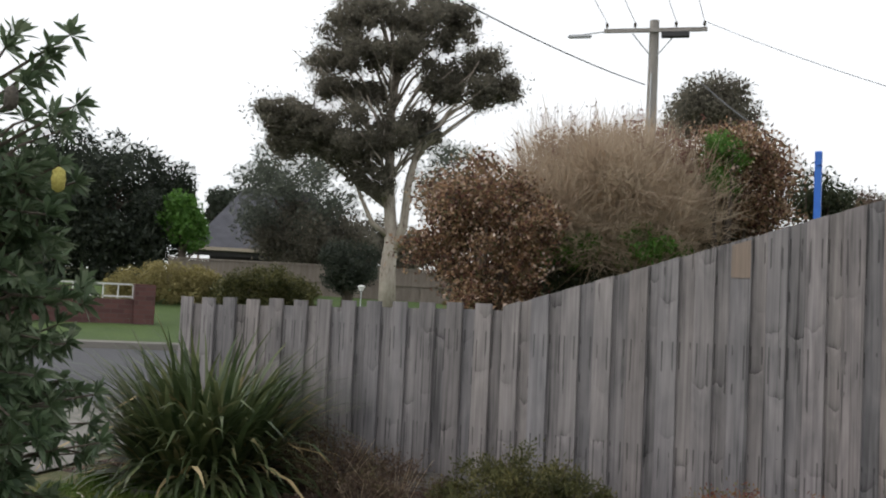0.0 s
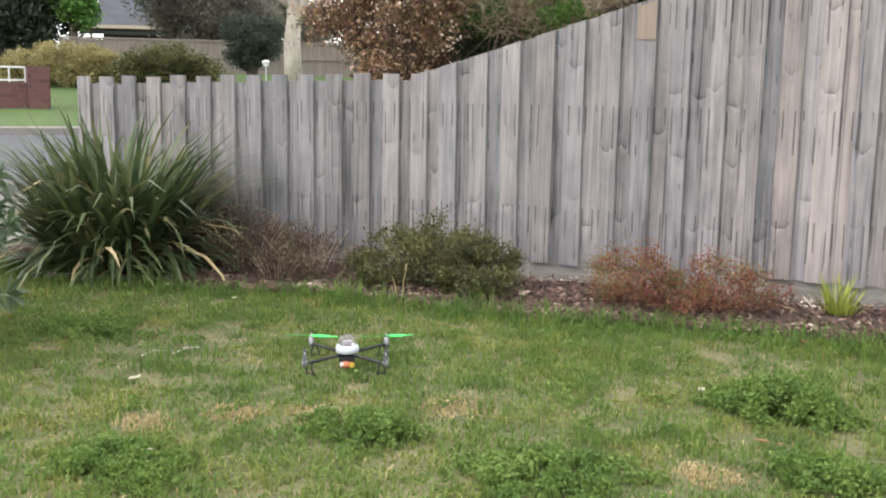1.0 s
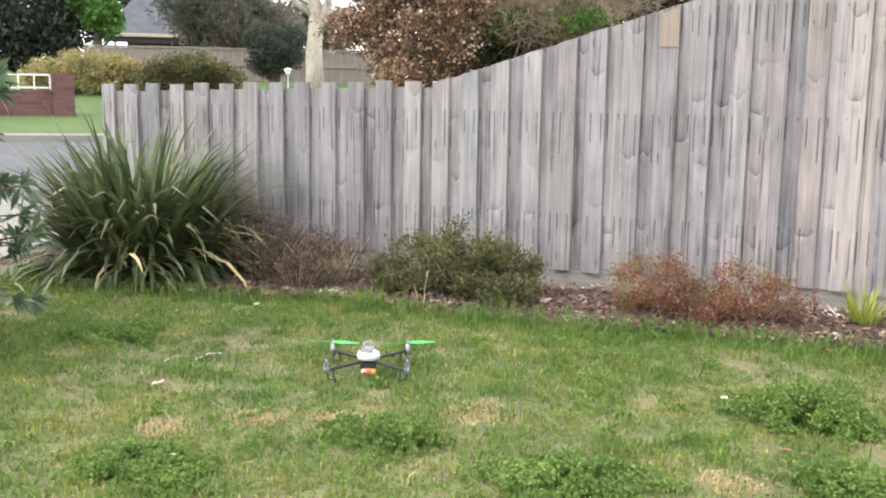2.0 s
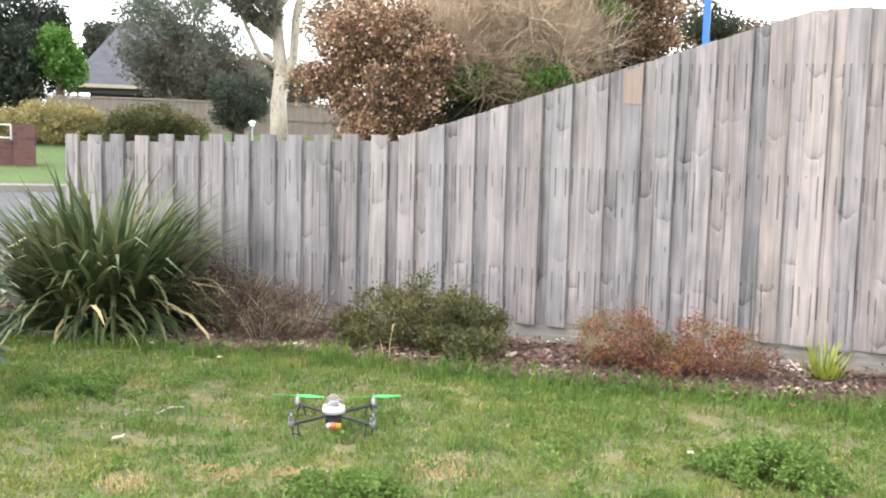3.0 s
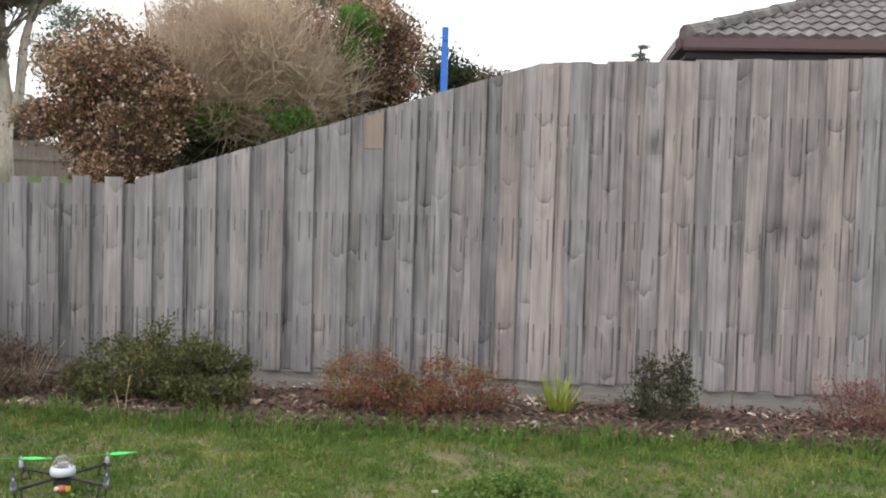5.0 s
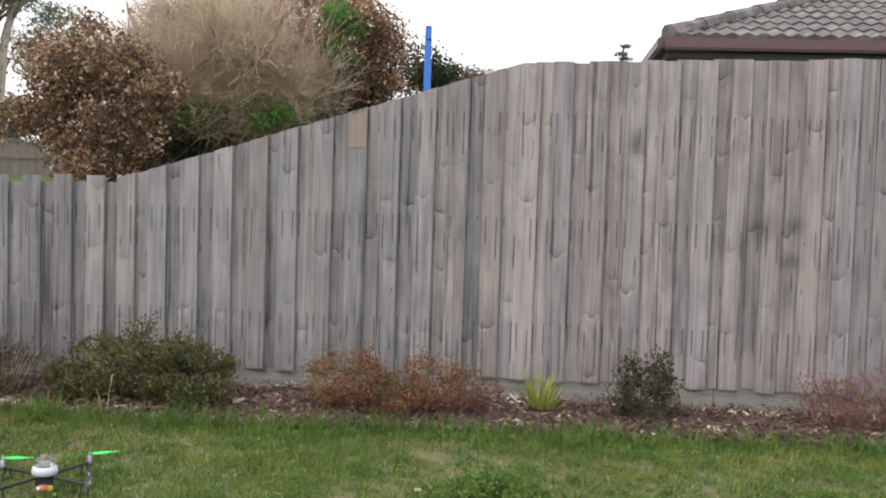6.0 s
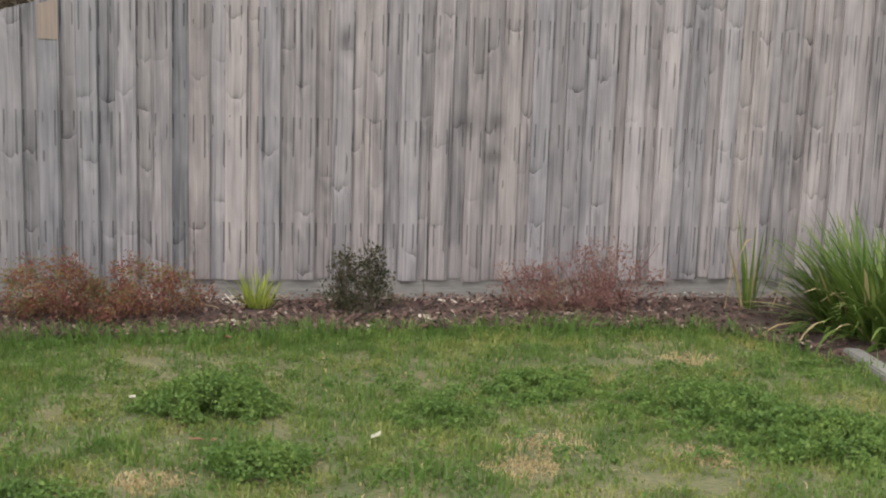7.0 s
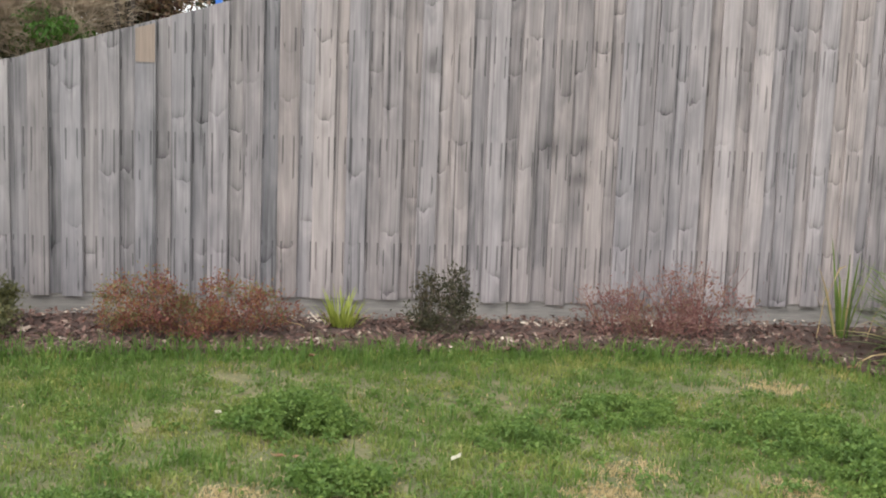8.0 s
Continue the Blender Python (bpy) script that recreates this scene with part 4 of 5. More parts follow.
# paperbark: pale trunk that forks, crown in separate flat cushions
r = np.random.default_rng(61)
B, F1 = Vector((-10.90, 19.14, 1.00)), Vector((-10.88, 19.15, 2.58))
limbs = [([B, Vector((-10.92, 19.13, 1.97)), F1, Vector((-10.98, 19.10, 3.80)), Vector((-11.10, 19.26, 5.45)), Vector((-11.01, 19.42, 6.87))], [0.2, 0.17, 0.15, 0.12, 0.09, 0.04]),
         ([Vector((-10.86, 19.16, 2.34)), Vector((-10.62, 19.19, 2.95)), Vector((-10.52, 19.13, 3.80)), Vector((-10.33, 19.22, 4.79)), Vector((-9.72, 19.43, 5.42)), Vector((-8.93, 19.70, 5.92))], [0.12, 0.1, 0.085, 0.06, 0.04, 0.02]),
         ([Vector((-10.93, 19.12, 2.70)), Vector((-11.16, 18.76, 2.97)), Vector((-11.33, 18.54, 3.49)), Vector((-11.54, 18.41, 4.08)), Vector((-12.14, 17.90, 4.87))], [0.07, 0.055, 0.045, 0.035, 0.02])]
tips = []
for a, b in (((-10.98, 19.09, 3.93), (-11.99, 18.95, 5.43)), ((-11.00, 19.09, 4.79), (-12.30, 18.88, 6.44)), ((-11.10, 19.26, 5.45), (-11.53, 18.54, 6.81)), ((-11.06, 19.28, 6.08), (-10.37, 19.43, 7.32)), ((-11.06, 19.28, 5.95), (-11.33, 19.35, 7.64)), ((-10.54, 19.11, 3.92), (-10.09, 19.80, 6.39)), ((-11.00, 19.08, 4.42), (-12.73, 17.48, 5.00)), ((-11.02, 19.30, 6.46), (-9.99, 20.08, 7.34)), ((-10.42, 19.18, 4.29), (-9.08, 19.41, 6.11)), ((-11.10, 19.26, 5.45), (-10.28, 19.48, 6.58)), ((-10.99, 19.09, 4.67), (-10.29, 19.02, 5.98)), ((-10.99, 19.09, 4.17), (-11.32, 18.54, 5.69)), ((-10.99, 19.09, 4.30), (-12.60, 18.43, 6.48)), ((-10.98, 19.10, 3.80), (-11.31, 18.43, 4.20))):
    a, b = Vector(a), Vector(b)
    m1 = a.lerp(b, 0.5) + Vector((0, 0, 0.18))
    limbs.append(([a, m1, b], [0.05, 0.032, 0.014]))
    for k in range(3):
        e = b + Vector(r.normal(size=3) * 0.28)
        limbs.append(([m1.lerp(b, 0.3 + 0.3 * k), m1.lerp(e, 0.7), e], [0.022, 0.014, 0.006]))
cush = []
for c, w, hh in (((-11.12, 19.01, 7.34), 1.3, 0.5), ((-12.02, 18.82, 7.30), 0.6, 0.35), ((-10.15, 19.55, 7.40), 0.9, 0.4), ((-12.35, 18.72, 6.60), 0.55, 0.22), ((-11.41, 18.37, 6.51), 0.5, 0.22), ((-9.06, 19.64, 6.47), 0.5, 0.3), ((-8.66, 19.82, 5.99), 0.35, 0.2), ((-10.09, 19.80, 6.39), 0.75, 0.25), ((-9.11, 19.50, 5.83), 0.75, 0.2), ((-12.17, 18.72, 5.96), 0.55, 0.14), ((-12.74, 17.47, 5.30), 0.5, 0.2), ((-12.33, 17.53, 4.99), 0.7, 0.3), ((-11.63, 18.00, 4.69), 0.8, 0.35), ((-10.91, 19.37, 4.96), 0.8, 0.25), ((-12.14, 17.90, 4.87), 0.95, 0.4), ((-11.19, 18.39, 4.98), 1.05, 0.4), ((-10.36, 19.10, 5.14), 0.5, 0.2), ((-11.04, 18.48, 3.90), 0.4, 0.28), ((-11.63, 18.47, 4.46), 0.7, 0.3), ((-10.69, 19.60, 7.78), 0.9, 0.3), ((-11.56, 18.75, 7.68), 0.6, 0.3), ((-12.70, 17.88, 4.70), 0.5, 0.3), ((-9.95, 19.43, 5.98), 0.3, 0.2), ((-9.86, 19.92, 7.67), 0.35, 0.3), ((-11.43, 18.83, 5.88), 0.3, 0.15), ((-10.75, 18.65, 6.65), 0.9, 0.2)):
    cush += lumps(r, c, (w * 1.08, w * 1.08, hh * 1.2), int(14 + 22 * w), 0.2, 0.8)
    fork = Vector((-11.03, 19.15, min(6.6, max(3.3, c[2] - 1.1 - 0.35 * abs(c[0] + 11.0)))))
    for _ in range(3):
        e = Vector(c) + Vector((r.normal() * w * 0.5, r.normal() * w * 0.5, r.normal() * hh * 0.3))
        bow = fork.lerp(e, 0.55) + Vector((r.normal() * 0.12, r.normal() * 0.12, 0.1))
        limbs.append(([fork, bow, e], [0.027, 0.018, 0.007]))
tree("paperbark_tree", "tall tree with pale papery forked trunk and cushions of dark foliage", (B.x, B.y), 8, limbs, cush, 105000, 0.085, 0.03, GUMLEAF, BARK, 0.2, 62, shell=0.2, loose=14000)


def grove(name, label, px, radii, n, size, count, length, width, leaf, seed, **kw):
    r = np.random.default_rng(seed)
    x, y, z = px
    gz = float(ground_height(x, y))
    return tree(name, label, (x, y), z - gz + radii[2] * 0.5, [], lumps(r, px, radii, n, size, 0.85), count, length, width, leaf, DARKBARK, 0.16, seed + 100, shell=0.25, **kw)


grove("dark_cypress", "broad dark evergreen tree across the street", (-21.26, 21.21, 3.58), (1.9, 1.6, 2.3), 70, 0.65, 26000, 0.16, 0.06, CYPRESS, 71)
grove("dark_cypress", "dark evergreen tree across the street", (-20.87, 22.96, 3.44), (1.0, 1.0, 1.9), 40, 0.5, 13000, 0.16, 0.06, CYPRESS, 72)
grove("dark_cypress", "dark evergreen tree behind the brick wall", (-22.46, 19.93, 3.45), (1.7, 1.5, 2.5), 50, 0.65, 18000, 0.16, 0.06, CYPRESS, 73)
grove("light_green_tree", "lighter green leafy tree beside the house", (-19.07, 21.88, 3.25), (0.62, 0.6, 0.7), 30, 0.3, 7000, 0.13, 0.07, FRESH, 74)
grove("grey_gum_tree", "grey-green gum tree behind the timber fence", (-17.89, 25.35, 4.36), (2.0, 1.5, 1.75), 70, 0.5, 14500, 0.14, 0.045, GREYLEAF, 75)
grove("dark_gum_tree", "dark low tree behind the timber fence", (-17.00, 25.36, 3.17), (2.2, 1.2, 0.9), 50, 0.5, 15000, 0.14, 0.05, GUMLEAF, 76)
grove("grey_gum_tree", "thin grey-green tree past the paperbark", (-14.68, 29.59, 5.21), (1.5, 1.2, 1.3), 40, 0.45, 5000, 0.14, 0.045, GREYLEAF, 77)
grove("dark_gum_tree", "dark low tree behind the paperbark", (-15.87, 27.82, 3.03), (1.5, 1.0, 0.8), 40, 0.45, 11000, 0.14, 0.05, GUMLEAF, 83)
grove("far_tree", "small far dark tree over the roof", (-37.79, 46.64, 6.49), (1.3, 1.0, 1.0), 40, 0.55, 9000, 0.22, 0.12, CYPRESS, 78)
grove("far_gum_tree", "dark rounded gum tree behind the power pole", (-9.6, 44.01, 10.05), (2.1, 1.6, 1.45), 46, 0.7, 17000, 0.2, 0.08, GUMLEAF, 79)
grove("topiary_tree", "dense dark rounded topiary shrub", (-13.22, 21.21, 2.17), (0.8, 0.75, 0.62), 70, 0.22, 17000, 0.06, 0.03, CYPRESS, 80)


def hedge(name, label, a, size, leaf, seed):
    r = np.random.default_rng(seed)
    x, y, z = a
    gz = float(ground_height(x, y))
    ob = thing(name, label, "hedge", (x, y, gz), 41)
    cl = []
    for i in range(130):
        u = r.uniform(-1, 1)
        cl.append((u * size[0], r.uniform(-1, 1) * size[1], r.uniform(0.1, 1.0) * size[2] * math.sqrt(1 - 0.75 * u * u), 0.22, 0.22, 0.18))
    crown("leaves", r, cl, 22000, 0.06, 0.032, leaf, ob, shell=0.2)


hedge("golden_hedge", "low rounded golden-green clipped hedge", (-15.95, 17.95, 1.03), (1.25, 0.55, 0.84), GOLD, 81)
hedge("green_hedge", "low rounded green clipped hedge", (-13.67, 18.53, 1.12), (1.05, 0.55, 0.98), OLIVE, 82)

# ---- brick wall with white railing across the street ----
wr, wl = Vector((-13.61, 14.69, 0.68)), Vector((-16.00, 12.04, 0.55))
d = wr - wl
ang = math.degrees(math.atan2(d.y, d.x))
brick = thing("brick_wall", "low dark red-brown brick front wall with white tube railing", "wall", (wr.x, wr.y, float(ground_height(wr.x, wr.y)) - 0.05), ang)
part("pier", boxed(-0.2, 0.18, -0.18, 0.18, -0.1, 0.82, bevel=0.008), BRICK, brick)
part("pier", boxed(-2.46, -2.1, -0.18, 0.18, -0.1, 0.78, bevel=0.008), BRICK, brick)
part("wall_panel", boxed(-2.1, -0.2, -0.11, 0.11, -0.1, 0.53, bevel=0.006), BRICK, brick)
part("wall_panel", boxed(-5.4, -2.46, -0.11, 0.11, -0.1, 0.53, bevel=0.006), BRICK, brick)
for x0, x1 in ((-2.08, -0.22), (-4.4, -2.48)):
    for z in (0.56, 0.79):
        part("rail", boxed(x0, x1, -0.015, 0.015, z, z + 0.028), WHITE, brick, "white tube rail")
    for k in range(8):
        x = x0 + (x1 - x0) * k / 7
        part("baluster", boxed(x - 0.011, x + 0.011, -0.012, 0.012, 0.535, 0.79), WHITE, brick)

# ---- timber fence across the street ----
a, b = Vector((-18.65, 20.92, 2.24)), Vector((-11.95, 25.35, 2.56))
d = b - a
ang = math.degrees(math.atan2(d.y, d.x))
ff = thing("far_timber_fence", "brown timber paling fence across the street", "fence", (a.x, a.y, float(ground_height(a.x, a.y)) - 0.1), ang)
L = math.hypot(d.x, d.y)
part("backing", boxed(0, L, 0.02, 0.05, -0.2, a.z - ff.location.z - 0.06), FARFENCE, ff)
for k in range(int(L / 0.15)):
    part("paling", boxed(k * 0.15, k * 0.15 + 0.135, 0.0, 0.018, -0.2, a.z - ff.location.z - 0.05), FARFENCE, ff)
part("capping", boxed(0, L, -0.03, 0.07, a.z - ff.location.z - 0.045, a.z - ff.location.z), FARFENCE, ff)
part("rail", boxed(0, L, -0.03, 0.0, 0.42, 0.49), FARFENCE, ff)

# ---- house across the street ----
a, b = Vector((-23.49, 27.31, 2.95)), Vector((-18.71, 30.79, 3.10))
d = b - a
ang = math.degrees(math.atan2(d.y, d.x))
hl = math.hypot(d.x, d.y)
house = thing("house", "low house with dark tiled hip roof and cream gutter", "house", (a.x, a.y, a.z), ang)
# wall and fascia coloured near-black to stand for shade under the eaves
part("wall", boxed(0.6, hl - 0.3, 2.2, 6.0, -2.6, -0.15), EAVESHADE, house)
part("gutter", boxed(0, hl, -0.06, 0.06, -0.12, 0.0, bevel=0.015), CREAM, house, "cream gutter")
part("fascia", boxed(0, hl, 0.065, 0.1, -0.3, -0.04), EAVESHADE, house)
bm = bmesh.new()
vs = [bm.verts.new(p) for p in ((0, 0.02, 0.0), (hl, 0.02, 0.0), (hl, 7, 0.0), (0, 7, 0.0), (1.7, 3.5, 2.5), (hl - 1.7, 3.5, 2.5))]
for q in ((0, 1, 5, 4), (1, 2, 5), (2, 3, 4, 5), (3, 0, 4), (3, 2, 1, 0)):
    bm.faces.new([vs[i] for i in q])
part("roof", bm, SLATE, house)
for x in (0.3, 2.9):
    part("verandah_post", boxed(x, x + 0.09, 0.1, 0.19, -2.5, -0.12), CREAM, house)

# small white light on a stake
p = Vector((-9.84, 16.28, 1.51))
gl = thing("garden_light", "small white garden light on a thin stake", "garden light", (p.x, p.y, float(ground_height(p.x, p.y))))
hz = p.z - gl.location.z
bm = bmesh.new()
tube(bm, [(0, 0, 0), (0, 0, hz)], [0.012, 0.012], 6)
part("stake", bm, STEEL, gl)
bm = bmesh.new()
lathe(bm, [(0.04, -0.05), (0.05, 0.0), (0.075, 0.02), (0.07, 0.035), (0.01, 0.06)], 12, (0, 0, hz))
part("head", bm, WHITE, gl)

# ---- neighbour's house behind the tall fence ----
c0, c1 = Vector((1.15, 9.95, 2.73)), Vector((3.15, 9.95, 2.73))
d = c1 - c0
ang = math.degrees(math.atan2(d.y, d.x))
nh = thing("neighbour_house", "house with weathered concrete tile roof and maroon gutter", "house", (c0.x, c0.y, c0.z), ang)
part("gutter", boxed(-0.05, 9.0, -0.07, 0.05, -0.1, 0.02, bevel=0.018), MAROONPAINT, nh, "maroon painted gutter")
part("gutter", boxed(-0.11, -0.055, -0.07, 7.0, -0.1, 0.02, bevel=0.018), MAROONPAINT, nh, "maroon painted gutter")
# lining and wall below the gutter carry the eave shade in their colour
part("eave", boxed(0.0, 9.0, 0.06, 0.6, -0.16, -0.11), EAVESHADE, nh, "dark eave lining")
part("wall", boxed(0.6, 9.0, 0.62, 7.0, -2.7, -0.17), EAVESHADE, nh)
PITCH = math.radians(21)
bm = bmesh.new()
rise = 3.5 * math.tan(PITCH)
vs = [bm.verts.new(p) for p in ((0, 0, -0.005), (9, 0, -0.005), (9, 3.5, rise - 0.005), (3.5, 3.5, rise - 0.005), (0, 7, -0.005), (9, 7, -0.005))]
for q in ((0, 1, 2, 3), (0, 3, 4), (4, 3, 2, 5), (0, 4, 5, 1), (1, 5, 2)):
    bm.faces.new([vs[i] for i in q])
part("roof_deck", bm, EAVESHADE, nh)
tv, tf = [], []
for i in range(9):
    s = i / 8
    z = 0.03 * math.sin(s * math.tau * 1.0) ** 2
    tv += [(0.3 * s, 0.0, 0.03 + z), (0.3 * s, 0.35, 0.008 + z), (0.3 * s, 0.0, 0.005)]
for i in range(8):
    b = 3 * i
    tf += [(b, b + 3, b + 4, b + 1), (b + 2, b + 5, b + 3, b)]
tile_mesh = bpy.data.meshes.new("roof_tile")
tile_mesh.from_pydata(tv, [], tf)
tile_mesh.materials.append(TILE)
for row in range(11):
    y = row * 0.3
    for k in range(int((5.6 - y) / 0.3)):
        x = y + 0.05 + k * 0.3
        ob = new("roof_tile", tile_mesh)
        ob.parent = nh
        ob.matrix_basis = pose(x, y * math.cos(PITCH) - 0.05, y * math.cos(PITCH) * math.tan(PITCH) + 0.01, math.degrees(PITCH), 0, 0)
for k in range(10):
    bm = bmesh.new()
    a = Vector((0.0 + k * 0.33, 0.0 + k * 0.33, 0.05 + k * 0.33 * math.tan(PITCH)))
    b = a + Vector((0.36, 0.36, 0.36 * math.tan(PITCH)))
    tube(bm, [a, b], [0.1, 0.085], 10)
    part("ridge_tile", bm, TILE, nh)
# distant pine tip
p = Vector((4.43, 59.91, 9.41))
pine = thing("far_pine", "distant layered pine tree top", "tree", (p.x, p.y, 2.2))
bm = bmesh.new()
tube(bm, [(0, 0, 0), (0, 0, p.z - 2.2 + 0.6)], [0.2, 0.06], 7)
part("trunk", bm, DARKBARK, pine)
r = np.random.default_rng(91)
cl = [(0.1 * k, 0, p.z - 2.2 + dz, w, w, 0.14) for k, dz, w in ((1, 0.6, 0.5), (-1, 0.15, 0.55), (2, -0.1, 0.5), (-2, -0.5, 0.6), (1, -0.9, 0.75))]
crown("crown", r, cl, 900, 0.2, 0.07, GREYLEAF, pine, shell=0.1)
# climber peeping over the fence top
cl = [(x, 6.02, 2.0 + r.uniform(-0.05, 0.07), 0.05, 0.03, 0.04) for x in r.uniform(2.15, 3.0, 22)]
cl += [(2.65, 6.02, 2.1, 0.05, 0.03, 0.06), (1.6, 6.03, 2.0, 0.03, 0.02, 0.06)]
climber = thing("climbing_plant", "yellow-green climber tips over the fence top", "plant", (0, 0, 0))
crown("leaves", r, cl, 420, 0.035, 0.02, GOLD, climber, shell=0.1)
bm = bmesh.new()
for x in (1.6, 2.3, 2.65, 2.9):
    tube(bm, [(x, 6.04, 0.0), (x + 0.03, 6.03, 1.2), (x, 6.02, 2.02)], [0.012, 0.009, 0.004], 5)
part("stem_tangle", bm, DARKBARK, climber)

# ---- quadcopter resting low over the lawn ----
SHELL = plain("silver_white_plastic", (0.5, 0.52, 0.56), 0.35)
CARBON = plain("black_carbon_tube", (0.012, 0.012, 0.014), 0.65)
GREENPROP = plain("green_plastic_blade", (0.03, 0.6, 0.1), 0.4)
ORANGE = plain("orange_plastic", (0.42, 0.13, 0.06), 0.45)
YELLOW = plain("yellow_plastic", (0.6, 0.38, 0.05), 0.45)
CHROME = plain("bare_metal_motor", (0.26, 0.26, 0.27), 0.35, 0.9)
dome, dn, dl, dp = nodes_of("clear_dome")
dp.inputs["Base Color"].default_value = (0.8, 0.75, 0.76, 1)
dp.inputs["Transmission Weight"].default_value = 0.9
dp.inputs["Roughness"].default_value = 0.12
dp.inputs["IOR"].default_value = 1.2
drone = thing("quadcopter", "black four-armed quadcopter with silver body, clear dome and green propellers", "drone", (*(-1.86, 3.68), -0.028), 24)
drone.scale = (0.93, 0.93, 0.93)
bm = bmesh.new()
lathe(bm, [(0.034, 0.112), (0.049, 0.116), (0.052, 0.13), (0.048, 0.146), (0.039, 0.15)], 28)
part("body_ring", bm, SHELL, drone, "silver-white body ring", True)
bm = bmesh.new()
lathe(bm, [(0.039, 0.1505), (0.0385, 0.162), (0.034, 0.178), (0.025, 0.19), (0.012, 0.197), (0.002, 0.198)], 24)
part("dome", bm, dome, drone, "clear plastic dome", True)
part("circuit_board", boxed(-0.018, 0.018, -0.015, 0.015, 0.151, 0.165, bevel=0.003), STEEL, drone)
part("battery_tray", boxed(-0.035, 0.035, -0.04, 0.04, 0.07, 0.103, bevel=0.006), CARBON, drone)
bm = bmesh.new()
lathe(bm, [(0.004, 0.035), (0.022, 0.038), (0.03, 0.05), (0.022, 0.064), (0.004, 0.068)], 16, (-0.005, -0.03, 0.016))
part("camera_pod", bm, ORANGE, drone, "orange-red camera pod", True)
part("connector", boxed(0.012, 0.034, -0.055, -0.035, 0.058, 0.078, m=None, bevel=0.003), YELLOW, drone, "yellow battery plug")
part("receiver", boxed(-0.03, -0.008, -0.055, -0.04, 0.062, 0.078, bevel=0.003), WHITE, drone)
for k, a in enumerate((45, 135, 225, 315)):
    m = pose(0, 0, 0, 0, 0, a)
    bm = bmesh.new()
    tube(bm, [(0.03, 0, 0.108), (0.245, 0, 0.108)], [0.007, 0.007], 8)
    bmesh.ops.transform(bm, matrix=m, verts=bm.verts[:])
    arm_part = part("arm", bm, CARBON, drone)
    bm = bmesh.new()
    lathe(bm, [(0.013, 0.095), (0.015, 0.1), (0.015, 0.118), (0.012, 0.124), (0.0125, 0.138), (0.004, 0.14), (0.003, 0.158)], 14, (0.245, 0, 0))
    bmesh.ops.transform(bm, matrix=m, verts=bm.verts[:])
    motor = part("motor", bm, CHROME, drone, "bare metal motor", True)
    bm = bmesh.new()
    turn = (8, 170, 95, 88)[k]
    rows = []
    for i in range(17):
        s = -1 + i / 8
        w = 0.006 + 0.016 * math.sin(min(1, abs(s) * 1.25) * math.pi) if abs(s) > 0.06 else 0.008
        tw = 0.35 * (1 - 0.5 * abs(s)) * (1 if s > 0 else -1)
        rows.append([bm.verts.new((0.125 * s, q * w * math.cos(tw), 0.146 + q * w * math.sin(tw) + h2)) for q, h2 in ((-0.5, 0), (0.5, 0), (0.5, 0.0016), (-0.5, 0.0016))])
    for u, v in zip(rows, rows[1:]):
        for i in range(4):
            bm.faces.new((u[i], u[(i + 1) % 4], v[(i + 1) % 4], v[i]))
    bm.faces.new(rows[0])
    bm.faces.new(rows[-1][::-1])
    bmesh.ops.transform(bm, matrix=m @ pose(0.245, 0, 0, 0, 0, turn - a), verts=bm.verts[:])
    part("propeller", bm, GREENPROP if k < 2 else CARBON, motor, "green propeller" if k < 2 else "black propeller")
    for s in (-0.02, 0.02):
        bm = bmesh.new()
        tube(bm, [(0.215, s * 0.6, 0.105), (0.222, s, 0.08), (0.212, s * 1.25, 0.052)], [0.0042, 0.0036, 0.003], 6)
        bmesh.ops.transform(bm, matrix=m, verts=bm.verts[:])
        part("landing_leg", bm, CARBON, arm_part)
    bm = bmesh.new()
    tube(bm, [(0.219, -0.021, 0.062), (0.219, 0.021, 0.062)], [0.003, 0.003], 6)
    bmesh.ops.transform(bm, matrix=m, verts=bm.verts[:])
    part("leg_brace", bm, CARBON, arm_part)

# ---- litter on the lawn and the bed's edging ----
def dead_leaf(at, size, colour, name="fallen_leaf", label="dry fallen leaf on the lawn"):
    bm = bmesh.new()
    pts = [(-1, 0, 0.1), (-0.4, 0.42, 0.3), (0.5, 0.38, 0.22), (1, 0, 0.5), (0.5, -0.36, 0.2), (-0.4, -0.4, 0.28)]
    c = bm.verts.new((0, 0, 0.02 * size))
    v = [bm.verts.new((x * size, y * size, z * size)) for x, y, z in pts]
    for i in range(6):
        bm.faces.new((c, v[i], v[(i + 1) % 6]))
    bmesh.ops.solidify(bm, geom=bm.faces[:], thickness=0.0015)
    ob = part(name, bm, colour)
    ob.matrix_world = pose(*at, 0.03, 0, 0, (at[0] * 977) % 360)
    tagged(ob, label, "leaf", "fallen leaves")


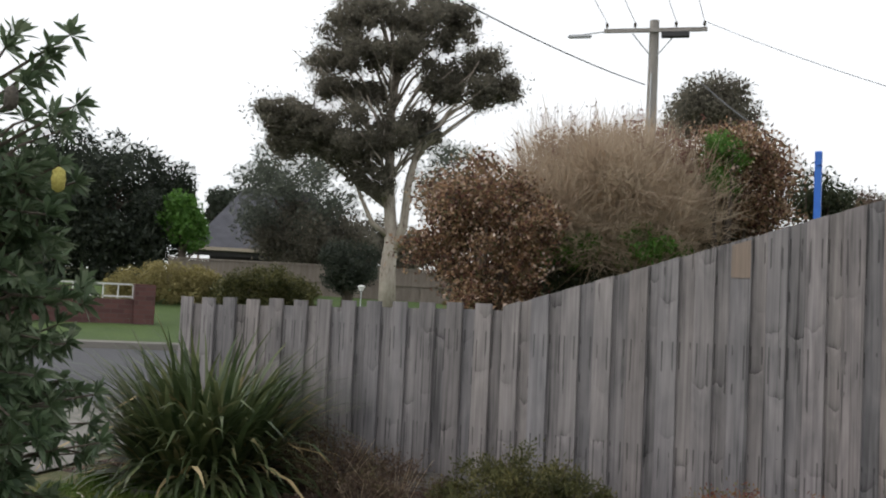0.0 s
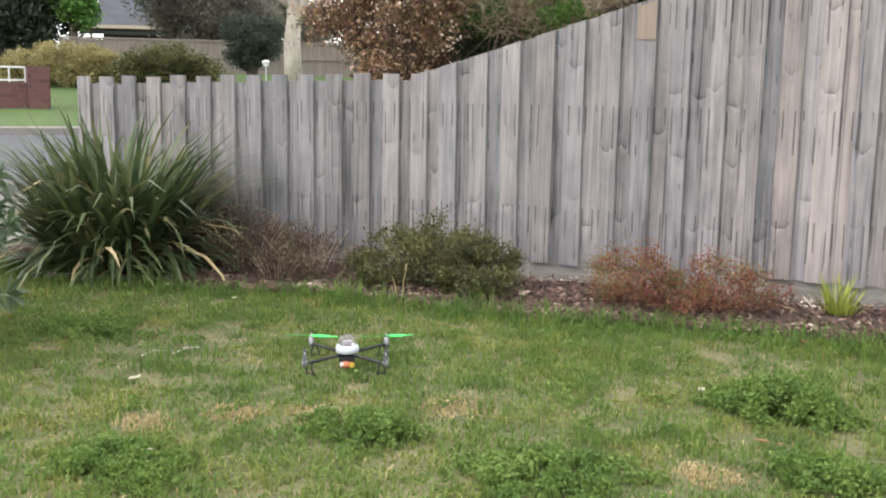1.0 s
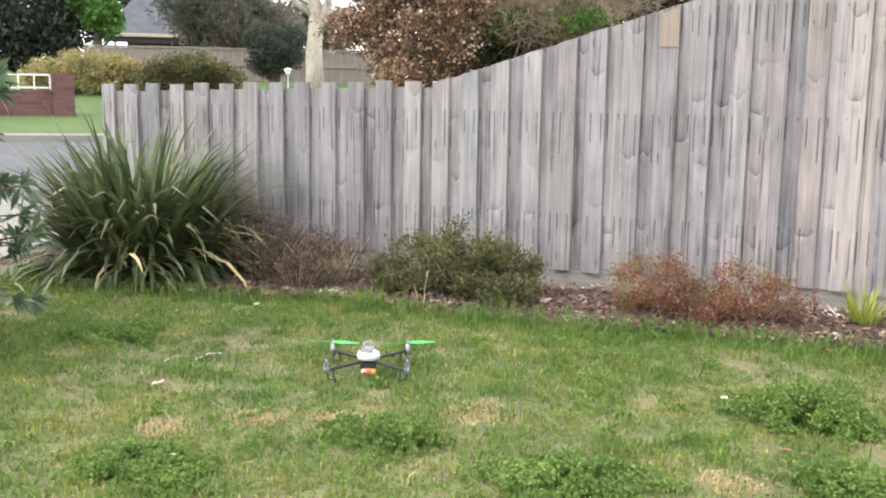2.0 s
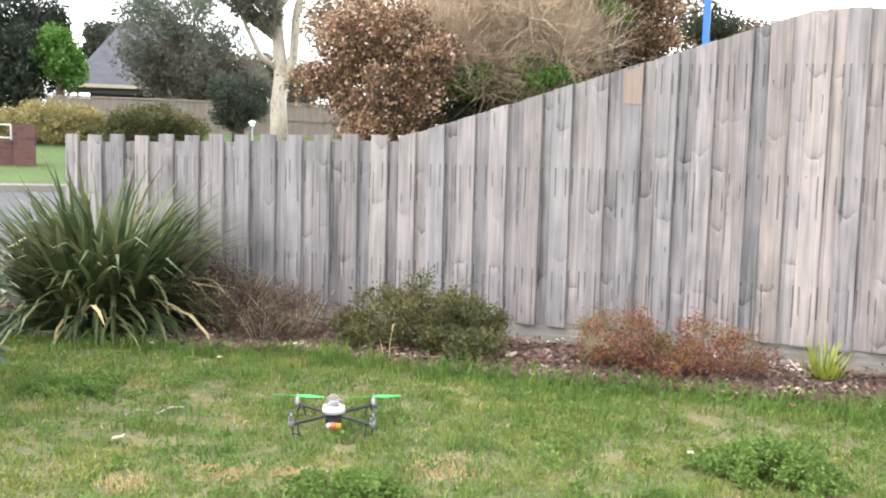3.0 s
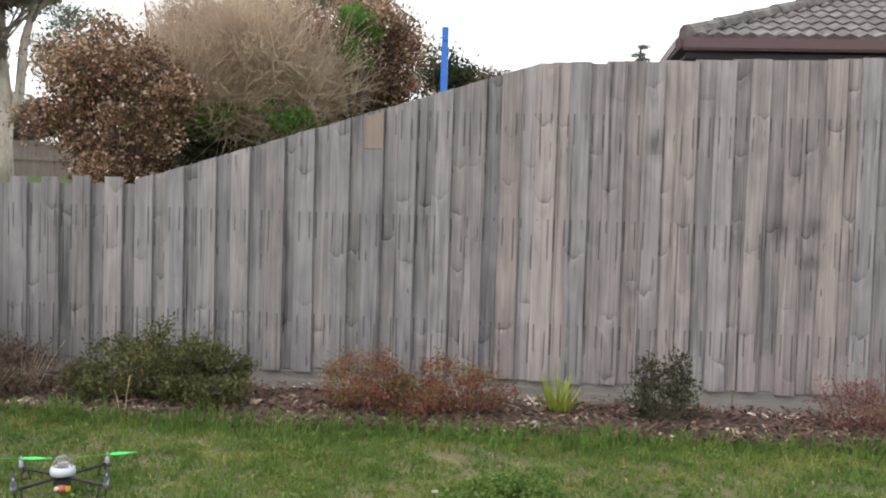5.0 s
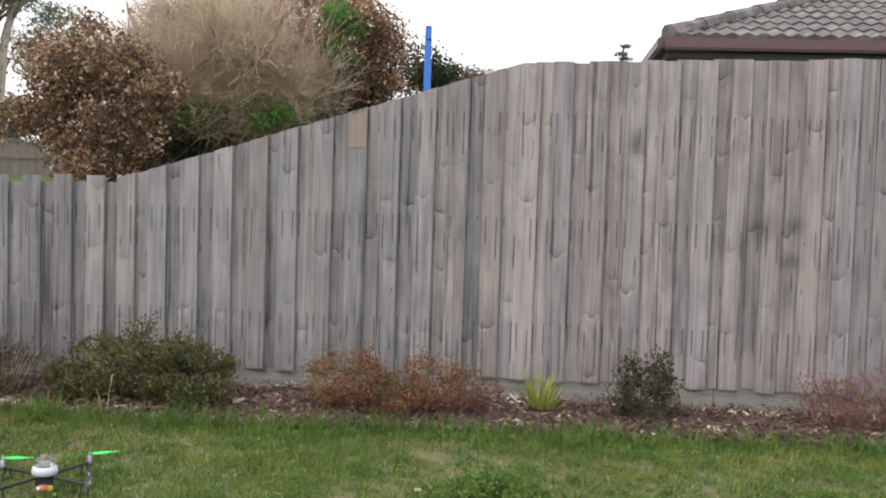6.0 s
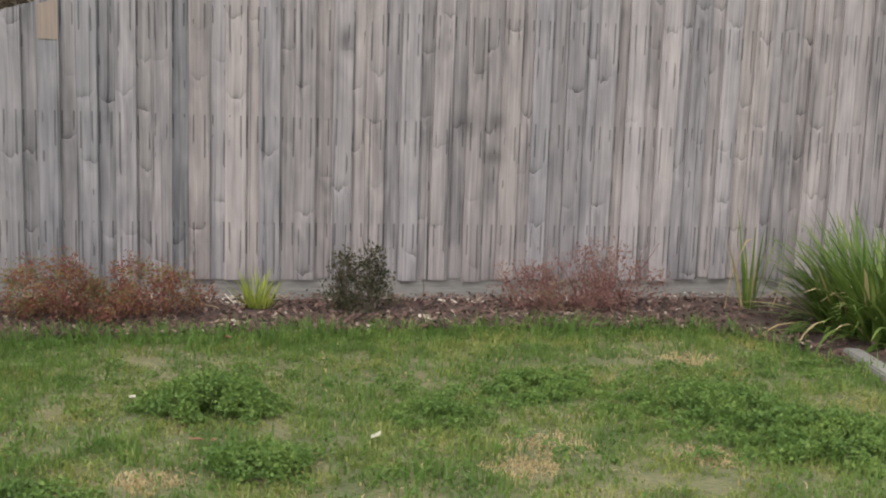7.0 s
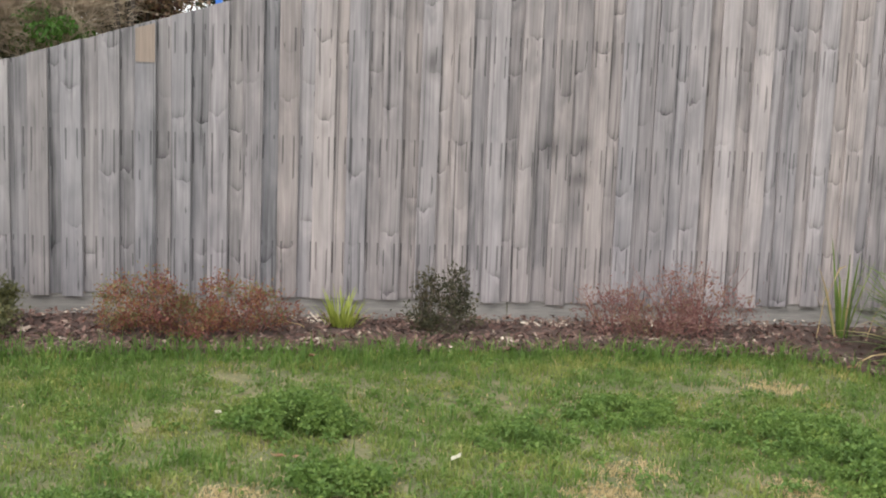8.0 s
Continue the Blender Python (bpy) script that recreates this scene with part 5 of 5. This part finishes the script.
DRY = plain("dry_brown_leaf", (0.28, 0.165, 0.09), 0.8)
PALE = plain("pale_dry_leaf", (0.62, 0.58, 0.46), 0.8)
for at, s, m in (((-0.11, 4.86), 0.045, DRY), ((-0.19, 3.39), 0.03, DRY), ((-0.45, 3.90), 0.032, PALE), ((0.42, 3.37), 0.03, PALE), ((-1.96, 2.50), 0.03, PALE), ((-2.51, 3.14), 0.03, PALE), ((-2.98, 4.57), 0.035, PALE), ((2.59, 4.76), 0.04, DRY), ((-0.13, 3.38), 0.025, DRY), ((-3.33, 3.76), 0.02, PALE)):
    dead_leaf(at, s, m)
for i, (a, b) in enumerate((((-2.74, 3.47), (-2.68, 3.56)), ((-4.62, 4.51), (-4.39, 4.35)), ((-2.64, 3.56), (-2.58, 3.67)))):
    bm = bmesh.new()
    tube(bm, [(*a, 0.012), ((a[0] + b[0]) / 2, (a[1] + b[1]) / 2, 0.03), (*b, 0.022)], [0.004, 0.004, 0.0025], 6)
    tagged(part("fallen_twig", bm, BARK), "thin pale twig lying on the grass", "twig", "fallen twigs")


def dry_stalk(at, lean, height, seed_head):
    ob = thing("dry_stalk", "pale dry grass stalk standing in the garden bed", "stalk", (*at, 0.0), group="dry stalks")
    bm = bmesh.new()
    tube(bm, [(0, 0, 0), (lean * 0.3, 0, height * 0.6), (lean, 0, height)], [0.003, 0.0025, 0.0015], 5)
    part("stem", bm, STRAW, ob)
    if seed_head:
        bm = bmesh.new()
        tube(bm, [(lean * 0.85, 0, height * 0.93), (lean * 1.1, 0, height * 1.08), (lean * 1.5, 0, height * 1.12)], [0.003, 0.006, 0.001], 6)
        part("seed_head", bm, STRAW, ob)


dry_stalk((-2.18, 4.98), 0.02, 0.2, True)
dry_stalk((-2.22, 5.0), -0.03, 0.14, False)
dry_stalk((-0.12, 5.5), -0.22, 0.09, False)
dry_stalk((2.75, 5.5), 0.1, 0.4, True)
dry_stalk((3.02, 5.45), 0.16, 0.3, False)


def edging(name, label, a, b, w, h):
    a, b = Vector((*a, 0)), Vector((*b, 0))
    d = b - a
    m = pose(a.x, a.y, 0, 0, 0, math.degrees(math.atan2(d.y, d.x)))
    tagged(part(name, boxed(0, d.length, -w / 2, w / 2, -0.05, h, m=m, bevel=0.008), CONCRETE), label, "edging", "garden edging")


edging("garden_edging", "grey concrete garden edging strip", (2.91, 4.44), (2.75, 3.59), 0.09, 0.05)
edging("garden_edging", "pale concrete garden edging strip", (-4.37, 4.70), (-3.62, 4.97), 0.06, 0.035)

# ---- the palings, board by board ----
for cx, w, front in pieces:
    top = fence_top(cx)
    low = cx < -2.5
    if not front:
        top -= 0.045 if low else 0.0
    if cx > 7.2 or cx < -5.2:
        continue
    slope = 0.0 if low or cx > -0.14 else 0.302
    top += rngf.uniform(-0.006, 0.006) if low or cx > -0.1 else 0.0
    b = (0.122 if front else 0.13) + rngf.uniform(-0.01, 0.01)
    lean = rngf.uniform(-0.006, 0.006)
    t = 0.018
    y0 = 0.0 if front else 0.023
    hw = w / 2
    c = 0.003
    verts = []
    for x, y in ((-hw, y0 + c), (-hw + c, y0), (hw - c, y0), (hw, y0 + c), (hw, y0 + t), (-hw, y0 + t)):
        verts += [(x, y, b), (x + lean, y, top + slope * x)]
    faces = [(2 * i, 2 * ((i + 1) % 6), 2 * ((i + 1) % 6) + 1, 2 * i + 1) for i in range(6)] + [(10, 8, 6, 4, 2, 0), (1, 3, 5, 7, 9, 11)]
    ob = raw("paling", verts, faces, OLDPALING if cx + 0.5 * math.sin(cx * 97) < -0.45 else PALING, fence)
    ob.location = (cx, 0, 0)
FRESHPINE = noisy("newer_pine", [(0.3, (0.17, 0.135, 0.11)), (0.7, (0.27, 0.205, 0.16))], 20, 0.75, (3, 1, 0.12), 0.3, 60)
mv = [(x, y, z) for x in (-1.15, -1.043) for y in (-0.0045, -0.0008) for z in (1.452, 1.652 + 0.302 * (x + 1.1))]
raw("mended_paling_top", mv, [(0, 4, 5, 1), (2, 3, 7, 6), (0, 1, 3, 2), (4, 6, 7, 5), (1, 5, 7, 3), (0, 2, 6, 4)], FRESHPINE, fence, "newer orange-brown piece of paling")
